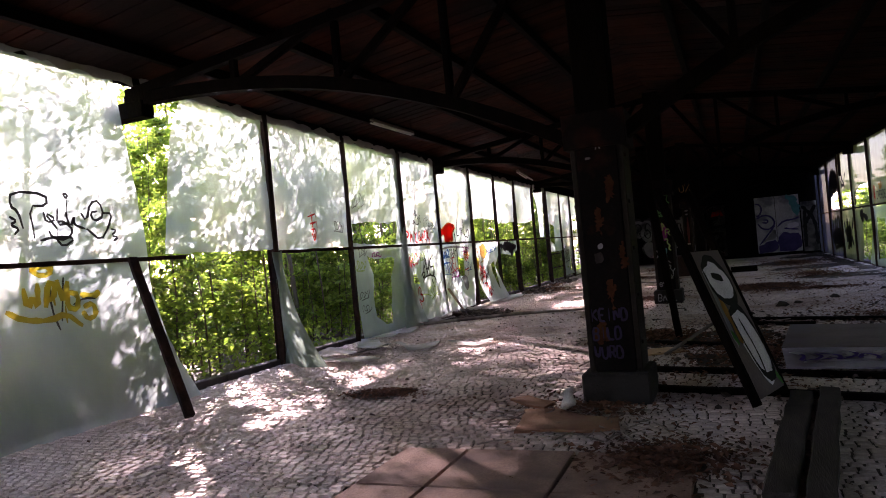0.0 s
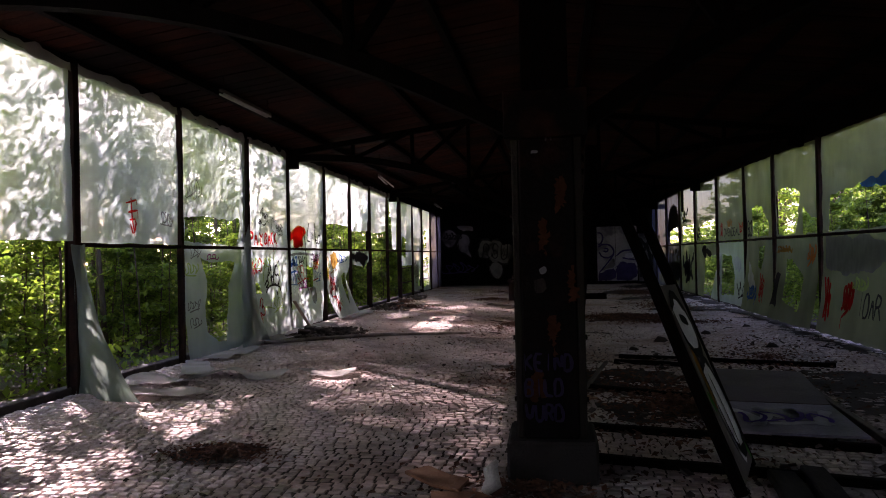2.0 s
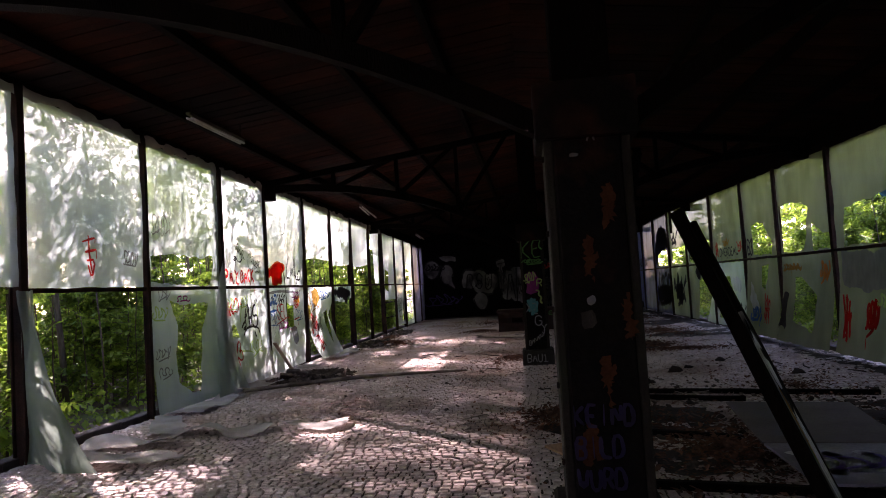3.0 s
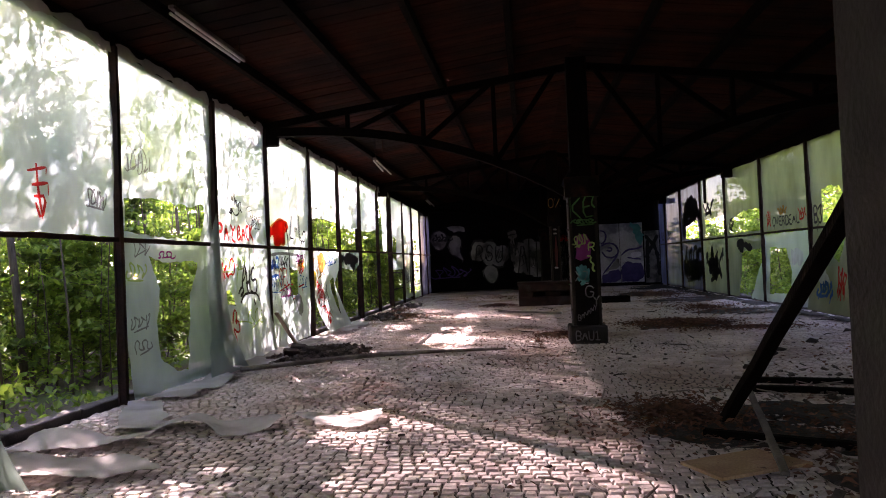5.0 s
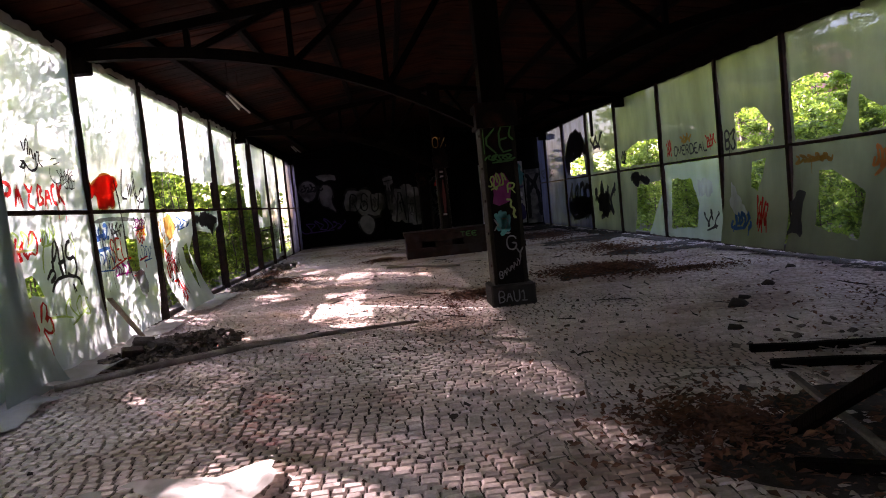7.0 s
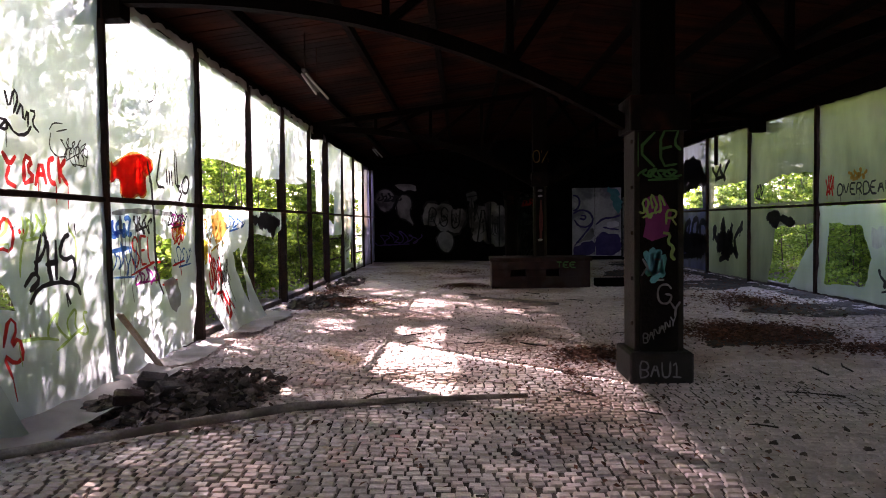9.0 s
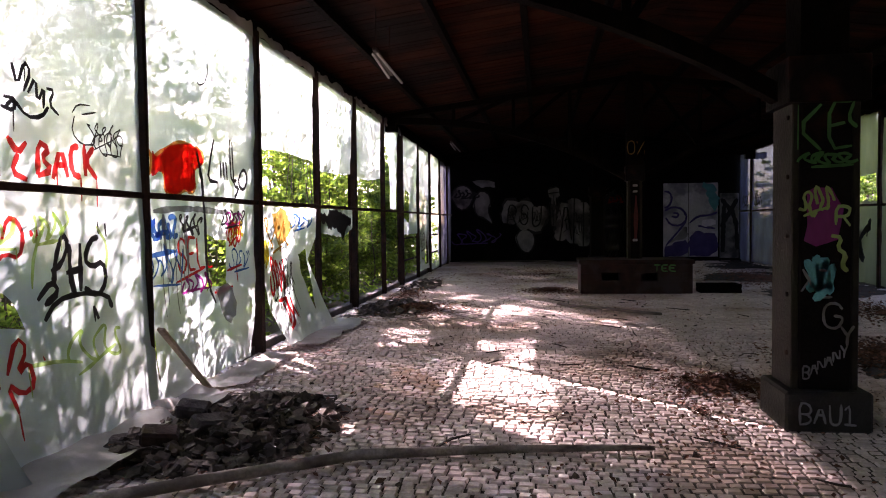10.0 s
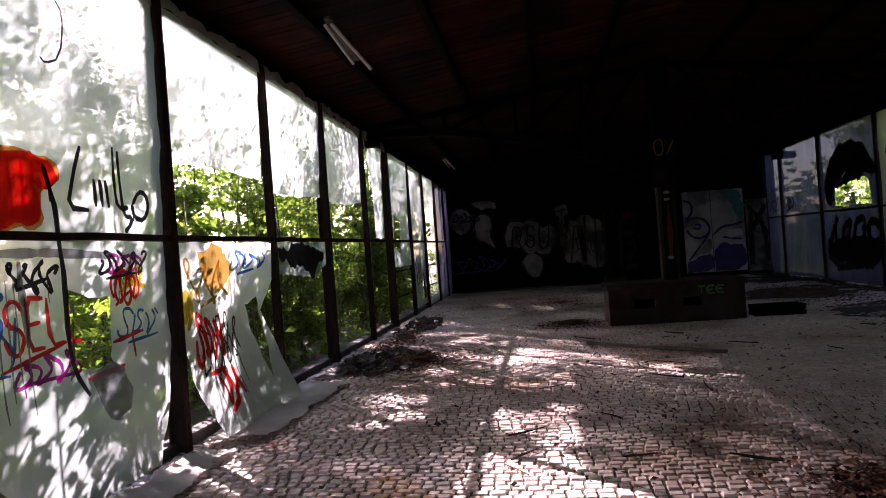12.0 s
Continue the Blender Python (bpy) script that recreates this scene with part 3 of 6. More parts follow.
# behind the camera and the first bays
for k, (a, b) in enumerate(zip(LEFT_Y[:3], LEFT_Y[1:4])):
    sheeting(rect(a + 0.03, b - 0.03, 0.05, TOP), [], left_space(k), PLASTIC, FULL, k)
sp = left_space(11, 0.4, 1.7)
first = sheeting([(4.38, 0.02), (7.0, 0.02), (6.84, 0.6), (6.74, 1.3), (6.7, 1.9), (6.57, 2.84), (6.42, TOP), (4.38, TOP)], [], sp, PLASTIC, "torn milky plastic sheet with black and yellow graffiti", 11)
spray([[(5.12, 2.12), (5.08, 2.3), (5.0, 2.35), (5.02, 2.5), (5.4, 2.49), (5.41, 2.36), (5.2, 2.36), (5.24, 2.02)], [(5.36, 2.3), (5.38, 2.18), (5.5, 2.22), (5.36, 2.3), (5.5, 2.12)],
       [(5.52, 2.34), (5.5, 2.16), (5.66, 2.18)], [(5.62, 2.3), (5.66, 2.12), (5.72, 2.28), (5.7, 2.16), (5.84, 2.12)], [(5.8, 2.3), (5.86, 2.2), (5.94, 2.42), (6.06, 2.44), (6.1, 2.26), (5.96, 2.2), (5.92, 2.3), (6.02, 2.32)],
       [(6.1, 2.3), (6.22, 2.3), (6.16, 2.14), (6.04, 1.98), (5.86, 2.12)], [(5.3, 2.0), (5.5, 2.04), (5.72, 2.02), (5.56, 1.92), (5.48, 2.02)], [(5.4, 2.1), (5.44, 2.02), (5.6, 2.0), (5.7, 2.1), (5.6, 2.2), (5.5, 2.2)],
       [(4.98, 2.24), (5.06, 2.2), (4.98, 2.16), (5.08, 2.12), (5.02, 2.06)], [(6.18, 2.12), (6.26, 2.1), (6.18, 2.04), (6.28, 2.02), (6.2, 1.98)], [(5.6, 2.5), (5.66, 2.5), (5.64, 2.44), (5.6, 2.5)]], 0.026, sp, BLACK, first)
spray([[(5.06, 1.52), (5.08, 1.3), (5.16, 1.44), (5.2, 1.28), (5.22, 1.56)], [(5.28, 1.3), (5.34, 1.56), (5.42, 1.54), (5.38, 1.38), (5.28, 1.38)], [(5.44, 1.58), (5.5, 1.3), (5.56, 1.56)], [(5.56, 1.44), (5.68, 1.4), (5.64, 1.24), (5.52, 1.28), (5.56, 1.44)],
       [(4.84, 1.3), (5.0, 1.2), (5.3, 1.16), (5.5, 1.22), (5.66, 1.06)], [(5.7, 1.4), (5.86, 1.36), (5.94, 1.42)], [(5.72, 1.26), (5.84, 1.3), (5.86, 1.16), (5.74, 1.12), (5.7, 1.22)], [(5.14, 1.7), (5.3, 1.74), (5.42, 1.68), (5.28, 1.62), (5.14, 1.7)]], 0.06, sp, YELLOW, first)
spray([[(5.36, 1.5), (5.34, 1.3), (5.4, 1.05)], [(5.52, 1.6), (5.48, 1.36), (5.44, 1.14)], [(5.6, 1.3), (5.74, 1.36), (5.88, 1.34)]], 0.022, sp, BLACK, first)
sp = left_space(12)
sheeting([(7.0, 1.80), (9.2, 1.80), (9.2, TOP), (7.5, TOP), (7.24, 3.2), (7.11, 2.6)], [], sp, PLASTIC, TORN, 12)
sp = left_space(13, 0.0)
ob = sheeting(rect(9.3, 11.55, 1.78, TOP), [], sp, PLASTIC, FULL, 13)
spray([[(10.25, 2.32), (10.5, 2.38)], [(10.36, 2.4), (10.42, 1.95)], [(10.3, 2.2), (10.52, 2.24)], [(10.32, 2.1), (10.5, 2.12), (10.4, 1.88), (10.34, 2.05)]], 0.03, sp, RED, ob)
spray(scribble(11.1, 2.05, 0.3, 0.25, 6), 0.02, sp, GREY, ob)


# the sheet pulled down off its post, flaring across the floor
def skirt(u, v, lift=0.0):
    k = max(0.0, (1.75 - v) / 1.75) ** 1.9
    fold = 0.05 * math.sin(u * 9 + v * 2.0) * (0.3 + k) + 0.05 * noise.noise(Vector((u * 4, v * 2, 3)))
    return (LEFT_X + 0.10 + u * (0.17 + 1.02 * k) + 0.02 * noise.noise(Vector((u * 5, v * 3, 8))), 9.2 - 0.58 * k * u + fold, max(0.012, v))


verts, faces = cut_sheet([(0.0, 0.0), (1.0, 0.0), (1.0, 0.6), (1.0, 1.2), (0.9, 1.75), (0.0, 1.75)], [], skirt, 0.07, 0.008, 4)
tagged(solid("plastic_sheet", verts, faces, PLASTIC_GREEN, None, "", True), "algae-stained plastic sheet sagging from a post to the floor", "plastic sheet", "plastic sheets on the window walls")

sp = left_space(14, 0.1, 1.5)
ob = sheeting([(11.65, 0.02), (13.86, 0.02), (13.88, TOP), (11.65, TOP)],
              [[(11.72, 1.86), (12.6, 1.8), (13.5, 1.8), (13.6, 1.95), (13.62, 2.28), (13.2, 2.22), (12.4, 2.26), (11.72, 2.2)],
               [(12.2, 1.58), (12.5, 1.5), (13.1, 1.52), (13.4, 1.5), (13.3, 1.28), (13.14, 1.1), (13.02, 0.6), (12.85, 0.14), (12.6, 0.2), (12.3, 0.4), (12.28, 0.8), (12.4, 1.2)]],
              sp, PLASTIC_THIN, "milky plastic sheet with a large torn hole and faint tags", 14)
spray(scribble(11.72, 1.3, 0.42, 0.22, 5), 0.022, sp, LIME, ob)
spray(scribble(11.72, 0.75, 0.4, 0.2, 5) + scribble(11.74, 0.5, 0.36, 0.16, 4), 0.018, sp, GREY, ob)
spray(scribble(11.85, 1.56, 0.35, 0.22, 3), 0.016, sp, GREY, ob)
spray(scribble(11.75, 2.5, 0.5, 0.3, 6), 0.018, sp, GREY, ob)
spray(scribble(12.4, 1.55, 0.4, 0.1, 4), 0.02, sp, MAGENTA, ob)
# loose flap beside the thick post
sp = lambda u, v, lift=0.0: (LEFT_X + 0.16 + 0.25 * max(0, (1.6 - v) / 1.6) ** 2 + 0.04 * noise.noise(Vector((u * 6, v * 2, 1))) + lift, u, max(v, 0.015))
verts, faces = cut_sheet([(13.0, 0.0), (14.15, 0.0), (14.0, 0.5), (13.98, 1.2), (13.9, 1.7), (13.84, 2.2), (13.66, 1.9), (13.45, 1.2), (13.32, 0.5)], [], sp, 0.09, 0.015, 8)
tagged(solid("plastic_sheet", verts, faces, PLASTIC_THIN, None, "", True), "grey-green loose plastic flap hanging beside a post", "plastic sheet", "plastic sheets on the window walls")

sp = left_space(15, 0.16, 1.2)
ob = sheeting([(13.97, 0.02), (15.95, 0.02), (15.88, TOP), (13.97, TOP)], [[(14.2, 1.08), (14.36, 1.09), (14.48, 0.98), (14.53, 0.86), (14.33, 0.87), (14.2, 0.8)]], sp, PLASTIC, "milky plastic sheet with red, black and green graffiti", 15)
spray(scribble(14.0, 1.35, 0.5, 0.25, 5) + scribble(14.62, 1.38, 0.35, 0.25, 5) + scribble(14.9, 0.5, 0.6, 0.3, 4) + [[(14.62, 1.1), (14.64, 1.35), (14.74, 1.5)], [(15.3, 1.5), (15.42, 1.35), (15.36, 1.1)], [(14.5, 0.62), (14.8, 0.6), (15.0, 0.55)]], 0.026, sp, LIME, ob)
spray(glyph_strokes("PA", 14.02, 1.82, 0.15, 0.24, 0.3) + [[(14.44, 2.06), (14.52, 1.96), (14.6, 2.04)], [(14.52, 1.96), (14.46, 1.84), (14.6, 1.8)], [(14.7, 1.84), (14.71, 2.06), (14.82, 2.02), (14.74, 1.95), (14.84, 1.88), (14.7, 1.83)],
       [(14.84, 1.82), (14.94, 2.05), (15.0, 1.84)], [(14.88, 1.92), (14.98, 1.92)], [(15.12, 2.07), (15.03, 2.04), (15.04, 1.87), (15.14, 1.85)], [(15.18, 2.09), (15.2, 1.86)], [(15.3, 2.08), (15.2, 1.97), (15.33, 1.85)]], 0.044, sp, RED, ob)
spray([[(14.44, 2.24), (14.5, 2.3), (14.62, 2.2), (14.76, 2.22), (14.84, 2.3)], [(14.5, 2.52), (14.54, 2.38), (14.62, 2.56), (14.68, 2.5), (14.6, 2.36)], [(14.64, 2.36), (14.72, 2.48), (14.72, 2.3), (14.8, 2.44), (14.78, 2.28)],
       [(14.82, 2.42), (14.9, 2.42), (14.84, 2.32), (14.94, 2.26)], [(14.4, 2.24), (14.5, 2.22), (14.52, 2.3), (14.42, 2.3)]], 0.026, sp, BLACK, ob)
spray([[(15.08, 2.3), (15.14, 2.37), (15.28, 2.38)], [(15.18, 2.3), (15.34, 2.34)], [(15.1, 2.28), (15.06, 2.16), (15.16, 2.08), (15.3, 2.1)]] + scribble(15.24, 2.08, 0.4, 0.2, 8) + scribble(15.3, 2.02, 0.36, 0.2, 5), 0.012, sp, BLACK, ob)
spray([[(14.82, 1.1), (14.84, 1.28), (14.92, 1.46), (14.98, 1.38), (14.9, 1.24), (14.8, 1.2)], [(14.99, 1.38), (14.98, 1.2), (15.02, 1.0)], [(15.1, 1.38), (15.08, 1.04)], [(14.94, 1.18), (15.12, 1.2)],
       [(15.32, 1.42), (15.22, 1.4), (15.13, 1.26), (15.22, 1.2), (15.36, 1.24), (15.38, 1.08), (15.26, 0.98), (15.12, 1.06)], [(15.32, 1.54), (15.33, 1.44)], [(15.4, 1.52), (15.41, 1.42)],
       [(14.66, 1.02), (14.8, 1.14), (14.86, 1.06), (14.72, 0.98)], [(14.7, 0.88), (14.82, 1.0), (15.06, 1.03), (15.38, 0.99), (15.42, 0.88)], [(15.2, 0.92), (15.24, 0.82)]], 0.042, sp, BLACK, ob)
spray([[(14.38, 1.42), (14.42, 1.56), (14.5, 1.54), (14.55, 1.44), (14.52, 1.3), (14.4, 1.34), (14.32, 1.28)], [(14.34, 0.6), (14.44, 0.82), (14.52, 0.74), (14.4, 0.58), (14.52, 0.66), (14.54, 0.5), (14.42, 0.46), (14.32, 0.56), (14.37, 0.36)],
       [(14.6, 1.48), (14.62, 1.44)], [(14.66, 1.48), (14.67, 1.44)], [(14.64, 0.66), (14.65, 0.63)]] + scribble(14.02, 1.25, 0.3, 0.25, 5) + scribble(14.02, 0.45, 0.25, 0.35, 4), 0.032, sp, RED, ob)

sp = left_space(16, 0.12, 1.2)
ob = sheeting([(15.97, 0.02), (17.75, 0.06), (18.05, 0.5), (18.2, 0.95), (18.22, TOP), (15.97, TOP)],
              [[(16.98, 1.42), (17.1, 1.38), (17.42, 1.34), (17.4, 1.0), (17.38, 0.86), (17.15, 0.88), (16.92, 0.84), (16.95, 1.1)]],
              sp, PLASTIC, "milky plastic sheet with a red blot, black lettering and coloured tags", 16)
BLOT = [(16.05, 2.15), (16.12, 2.1), (16.2, 2.14), (16.34, 2.2), (16.5, 2.26), (16.68, 2.28), (16.8, 2.26), (16.92, 2.26), (17.0, 2.2), (17.01, 2.12), (16.94, 2.07), (16.84, 2.06), (16.82, 1.95), (16.84, 1.84), (16.72, 1.78), (16.62, 1.82), (16.5, 1.77),
        (16.36, 1.78), (16.28, 1.8), (16.29, 1.92), (16.24, 1.98), (16.12, 1.96), (16.02, 1.9), (16.06, 2.02)]
fill(BLOT, sp, ORANGE, ob, 0.004, 0.012, grid=0.06)
INNER = [(16.54 + (u - 16.54) * 0.9, 2.03 + (v - 2.03) * 0.88) for u, v in BLOT]
fill(INNER, sp, RED, ob, 0.009, 0.02, grid=0.06)
spray([[(16.3 + 0.09 * k, 2.18 + 0.02 * (k % 3)), (16.3 + 0.09 * k, 1.85)] for k in range(6)], 0.05, sp, RED, ob, 0.013)
spray([[(16.74, 2.08), (16.8, 2.14), (16.86, 2.08), (16.8, 2.02), (16.74, 2.08)]], 0.03, sp, ORANGE, ob, 0.017)
spray([[(17.22, 2.36), (17.12, 2.14), (17.05, 1.94), (17.26, 1.93)], [(17.33, 2.15), (17.34, 1.96)], [(17.39, 2.15), (17.41, 1.96)], [(17.45, 2.15), (17.48, 1.96)], [(17.57, 2.4), (17.56, 2.1), (17.58, 1.96), (17.72, 1.97)], [(17.64, 2.38), (17.64, 2.1), (17.66, 1.91), (17.78, 1.9), (17.74, 1.84), (17.66, 1.79)],
       [(17.78, 2.0), (17.86, 2.1), (17.96, 2.09), (18.0, 1.98), (17.92, 1.88), (17.8, 1.9), (17.77, 2.0)]], 0.036, sp, BLACK, ob, curl=1)
spray([[(16.84, 2.2), (16.88, 2.08), (16.93, 1.9), (16.92, 1.7), (16.95, 1.45), (16.93, 1.1), (16.96, 0.9), (17.08, 0.72)]], 0.04, sp, BLACK, ob, 0.02)
spray([[(17.06, 3.28), (17.14, 3.2), (17.08, 2.9), (16.95, 2.84), (16.9, 2.87)]], 0.014, sp, BLACK, ob)
spray(scribble(16.05, 1.38, 0.4, 0.2, 5) + [[(16.0, 1.24), (16.4, 1.27)], [(16.05, 1.58), (16.08, 1.38), (16.18, 1.4)]], 0.045, sp, BLUE, ob)
spray([[(16.1, 1.62), (16.6, 1.66), (17.5, 1.62)], [(16.25, 1.6), (16.3, 1.0)], [(16.6, 1.6), (16.62, 1.1)]], 0.05, sp, GREY, ob)
spray(glyph_strokes("SELL", 16.45, 1.08, 0.14, 0.3, 0.2) + [[(16.4, 0.98), (16.9, 1.08)], [(17.1, 0.82), (17.5, 0.85)]] + scribble(17.42, 1.25, 0.35, 0.3, 6) + [[(17.4, 1.02), (17.8, 1.06)], [(17.65, 1.06), (17.66, 0.88)]], 0.028, sp, RED, ob)
spray(scribble(17.5, 1.35, 0.35, 0.2, 5), 0.035, sp, YELLOW, ob)
fill([(17.1, 0.84), (17.45, 0.92), (17.55, 0.6), (17.3, 0.42)], sp, GREY, ob, 0.02)

spray(scribble(16.0, 0.95, 0.5, 0.4, 6) + scribble(17.5, 1.0, 0.5, 0.25, 5), 0.02, sp, BLUE, ob)
spray(scribble(17.3, 1.45, 0.6, 0.22, 7) + scribble(16.5, 1.4, 0.4, 0.22, 6), 0.024, sp, BLACK, ob)
spray(scribble(16.5, 0.85, 0.55, 0.2, 6) + scribble(17.4, 1.5, 0.4, 0.15, 5), 0.024, sp, MAGENTA, ob)
spray([[(16.2 + 0.07 * k, 1.5), (16.2 + 0.07 * k, 0.7 + 0.1 * (k % 3))] for k in range(7)], 0.03, sp, GREY, ob)
sp = left_space(17)
sheeting([(18.33, 2.38), (19.2, 2.42), (20.3, 2.4), (20.42, TOP), (18.33, TOP)], [], sp, PLASTIC, TORN, 17)
sp = left_space(18, 0.3, 1.2, 0.06)
ob = sheeting([(18.5, 0.02), (20.3, 0.05), (20.2, 0.6), (20.0, 1.0), (20.38, 1.3), (20.4, 1.72), (18.33, 1.72), (18.34, 0.5)], [[(19.66, 1.1), (19.95, 1.15), (20.0, 0.6), (19.85, 0.3)]], sp, PLASTIC, "torn plastic sheet with ochre, red and black spray paint", 18)
fill(blot(18.4, 1.22, 1.2, 0.5, 6), sp, OCHRE, ob, 0.004, 0.04)
spray(scribble(18.42, 1.1, 0.9, 0.5, 5), 0.03, sp, OCHRE, ob)
spray(scribble(18.5, 0.55, 0.55, 0.6, 6) + scribble(18.75, 0.2, 0.4, 0.4, 4), 0.05, sp, RED, ob)
spray(scribble(18.55, 0.45, 0.85, 0.7, 9), 0.022, sp, BLACK, ob)
spray([[(18.7 + 0.13 * k, 1.05 - 0.03 * k), (18.68 + 0.13 * k, 0.6), (18.7 + 0.13 * k, 0.2 + 0.08 * (k % 3))] for k in range(6)], 0.02, sp, GREY, ob)
spray(scribble(18.36, 0.95, 0.18, 0.45, 3), 0.05, sp, YELLOW, ob)
spray(scribble(19.4, 1.4, 0.8, 0.25, 5), 0.03, sp, BLUE, ob)
sp = left_space(19)
sheeting([(20.52, 2.28), (21.6, 2.3), (22.4, 2.36), (22.52, TOP), (20.52, TOP)], [], sp, PLASTIC, TORN, 19)
ob = sheeting([(20.52, 1.36), (21.2, 1.3), (21.9, 1.28), (22.4, 1.4), (22.5, 1.72), (20.52, 1.72)], [], sp, PLASTIC_GREEN, "plastic remnant sprayed black under the transom", 19.5)
fill([(20.6, 1.68), (22.3, 1.68), (22.2, 1.36), (20.7, 1.4)], sp, BLACK, ob, 0.005, 0.08)
sp = left_space(20)
sheeting([(22.62, 2.32), (23.6, 2.3), (24.6, 2.4), (24.8, TOP), (22.62, TOP)], [], sp, PLASTIC, TORN, 20)
sheeting([(25.6, 1.8), (26.3, 1.8), (26.2, 2.6), (26.78, TOP), (25.2, TOP), (25.55, 2.7)], [], left_space(21, 0, 0, 0.1), PLASTIC, "narrow torn plastic strip hanging in an open window", 21)
sp = left_space(22)
ob = sheeting(rect(26.9, 29.0, 1.2, TOP), [[(27.2, 1.6), (27.8, 1.5), (27.9, 2.2), (27.3, 2.3)]], sp, PLASTIC, TORN, 22)
ob = sheeting(rect(29.12, 31.05, 0.15, TOP), [[(30.2, 0.3), (30.9, 0.3), (30.8, 1.2)]], left_space(23), PLASTIC, TORN, 23)
spray(scribble(29.3, 0.6, 1.0, 0.8, 8), 0.05, left_space(23), GREY, ob)
sheeting(rect(31.15, 33.15, 0.05, TOP), [[(31.3, 0.2), (32.9, 0.3), (32.8, 1.5), (31.4, 1.6)], [(31.4, 1.9), (32.2, 1.9), (32.3, 2.8), (31.5, 2.6)]], left_space(24), PLASTIC, TORN, 24)
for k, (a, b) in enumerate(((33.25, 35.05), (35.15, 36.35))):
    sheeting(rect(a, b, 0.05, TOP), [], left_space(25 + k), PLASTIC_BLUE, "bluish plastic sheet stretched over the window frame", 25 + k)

# bunched plastic along the top of the panes
for k, (a, b) in enumerate(zip(LEFT_Y[3:13], LEFT_Y[4:14])):
    def hem(u, v, lift=0.0):
        k_in = noise.noise(Vector((u * 3.0, v * 9.0, 2.2)))
        return (LEFT_X + 0.09 + 0.05 * abs(k_in) + 0.02 * noise.noise(Vector((u * 11, v * 11, 0))), u, eave(u) + v + 0.02 * k_in)
    verts, faces = cut_sheet([(a + 0.06, -0.05), ((a + b) / 2, -0.02), (b - 0.06, -0.06), (b - 0.06, 0.07), (a + 0.06, 0.08)], [], hem, 0.06, 0.03, k)
    tagged(solid("sheet_hem", verts, faces, PLASTIC_FLOOR, None, "", True), "dusty bunched plastic stapled along the eave beam", "plastic sheet", "bunched hems")

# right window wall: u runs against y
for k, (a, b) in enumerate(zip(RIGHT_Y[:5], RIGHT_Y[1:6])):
    sheeting(rect(-b + 0.03, -a - 0.03, 0.05, TOP), [], right_space(30 + k), PLASTIC_SHADED, "shade-tinted plastic sheet stretched over the window frame", 30 + k)
TORN_TAGGED = "shade-tinted plastic sheet with torn holes and graffiti"
sp = right_space(41, 0.2)
ob = sheeting(rect(-15.08, -12.25, 0.05, TOP), [[(-14.8, 1.8), (-12.4, 1.8), (-12.5, 2.4), (-13.5, 2.5), (-14.7, 2.42)]], sp, PLASTIC_SHADED, TORN_TAGGED, 41)
fill([(-14.9, 1.72), (-12.6, 1.72), (-12.8, 1.2), (-14.0, 1.1), (-14.9, 1.15)], sp, GREY, ob, 0.004, 0.05)
fill([(-13.6, 2.52), (-12.5, 2.62), (-12.4, 2.42), (-13.4, 2.42)], sp, BLUE, ob, 0.004, 0.03)
spray(scribble(-14.9, 0.2, 0.3, 0.9, 5) + scribble(-14.1, 0.4, 0.35, 0.6, 6), 0.06, sp, RED, ob)
spray(glyph_strokes("IDAR", -13.5, 0.45, 0.16, 0.35, 0.3), 0.04, sp, BLACK, ob)
spray(scribble(-13.8, 0.85, 0.6, 0.2, 5), 0.05, sp, LIME, ob)
sp = right_space(42, 0.25)
ob = sheeting(rect(-17.68, -15.2, 0.05, TOP), [[(-17.6, 2.78), (-17.07, 2.8), (-16.46, 2.74), (-16.12, 2.57), (-16.28, 2.12), (-16.5, 1.8), (-17.6, 1.8)], [(-16.02, 2.3), (-15.6, 2.1), (-15.3, 2.05), (-15.3, 1.8), (-16.05, 1.8)], [(-17.0, 1.29), (-16.69, 1.31), (-16.2, 1.12), (-15.93, 0.96), (-15.99, 0.3), (-17.0, 0.48)]], sp, PLASTIC_SHADED, TORN_TAGGED, 42)
fill([(-17.78, 0.85), (-17.6, 0.88), (-17.56, 1.02), (-17.31, 1.02), (-17.34, 0.88), (-17.4, 0.65), (-17.28, 0.26), (-17.5, 0.36), (-17.78, 0.28), (-17.62, 0.58)], sp, BLACK, ob, 0.004, 0.02, grid=0.08)
spray(scribble(-17.6, 1.44, 0.9, 0.14, 8), 0.04, sp, OCHRE, ob)
spray(scribble(-15.8, 1.2, 0.4, 0.4, 5), 0.05, sp, ORANGE, ob)
sp = right_space(43, 0.2)
ob = sheeting(rect(-20.0, -17.8, 0.05, TOP), [[(-19.41, 2.5), (-19.05, 2.56), (-18.7, 2.5), (-18.4, 2.25), (-18.17, 2.07), (-18.21, 1.8), (-19.45, 1.84)], [(-18.96, 1.56), (-18.46, 1.59), (-18.78, 1.02), (-19.02, 1.1)]], sp, PLASTIC_SHADED, TORN_TAGGED, 43)
fill([(-19.75, 1.19), (-19.5, 1.15), (-19.42, 0.85), (-19.09, 0.7), (-19.3, 0.56), (-19.7, 0.66)], sp, WHITE, ob, 0.004, 0.08)
spray(scribble(-19.61, 0.33, 0.68, 0.34, 6), 0.07, sp, BLUE, ob)
spray(scribble(-18.78, 0.25, 0.38, 0.75, 8), 0.035, sp, RED, ob)
spray(glyph_strokes("B3", -19.9, 1.85, 0.18, 0.35), 0.05, sp, BLACK, ob)
sp = right_space(44, 0.0)
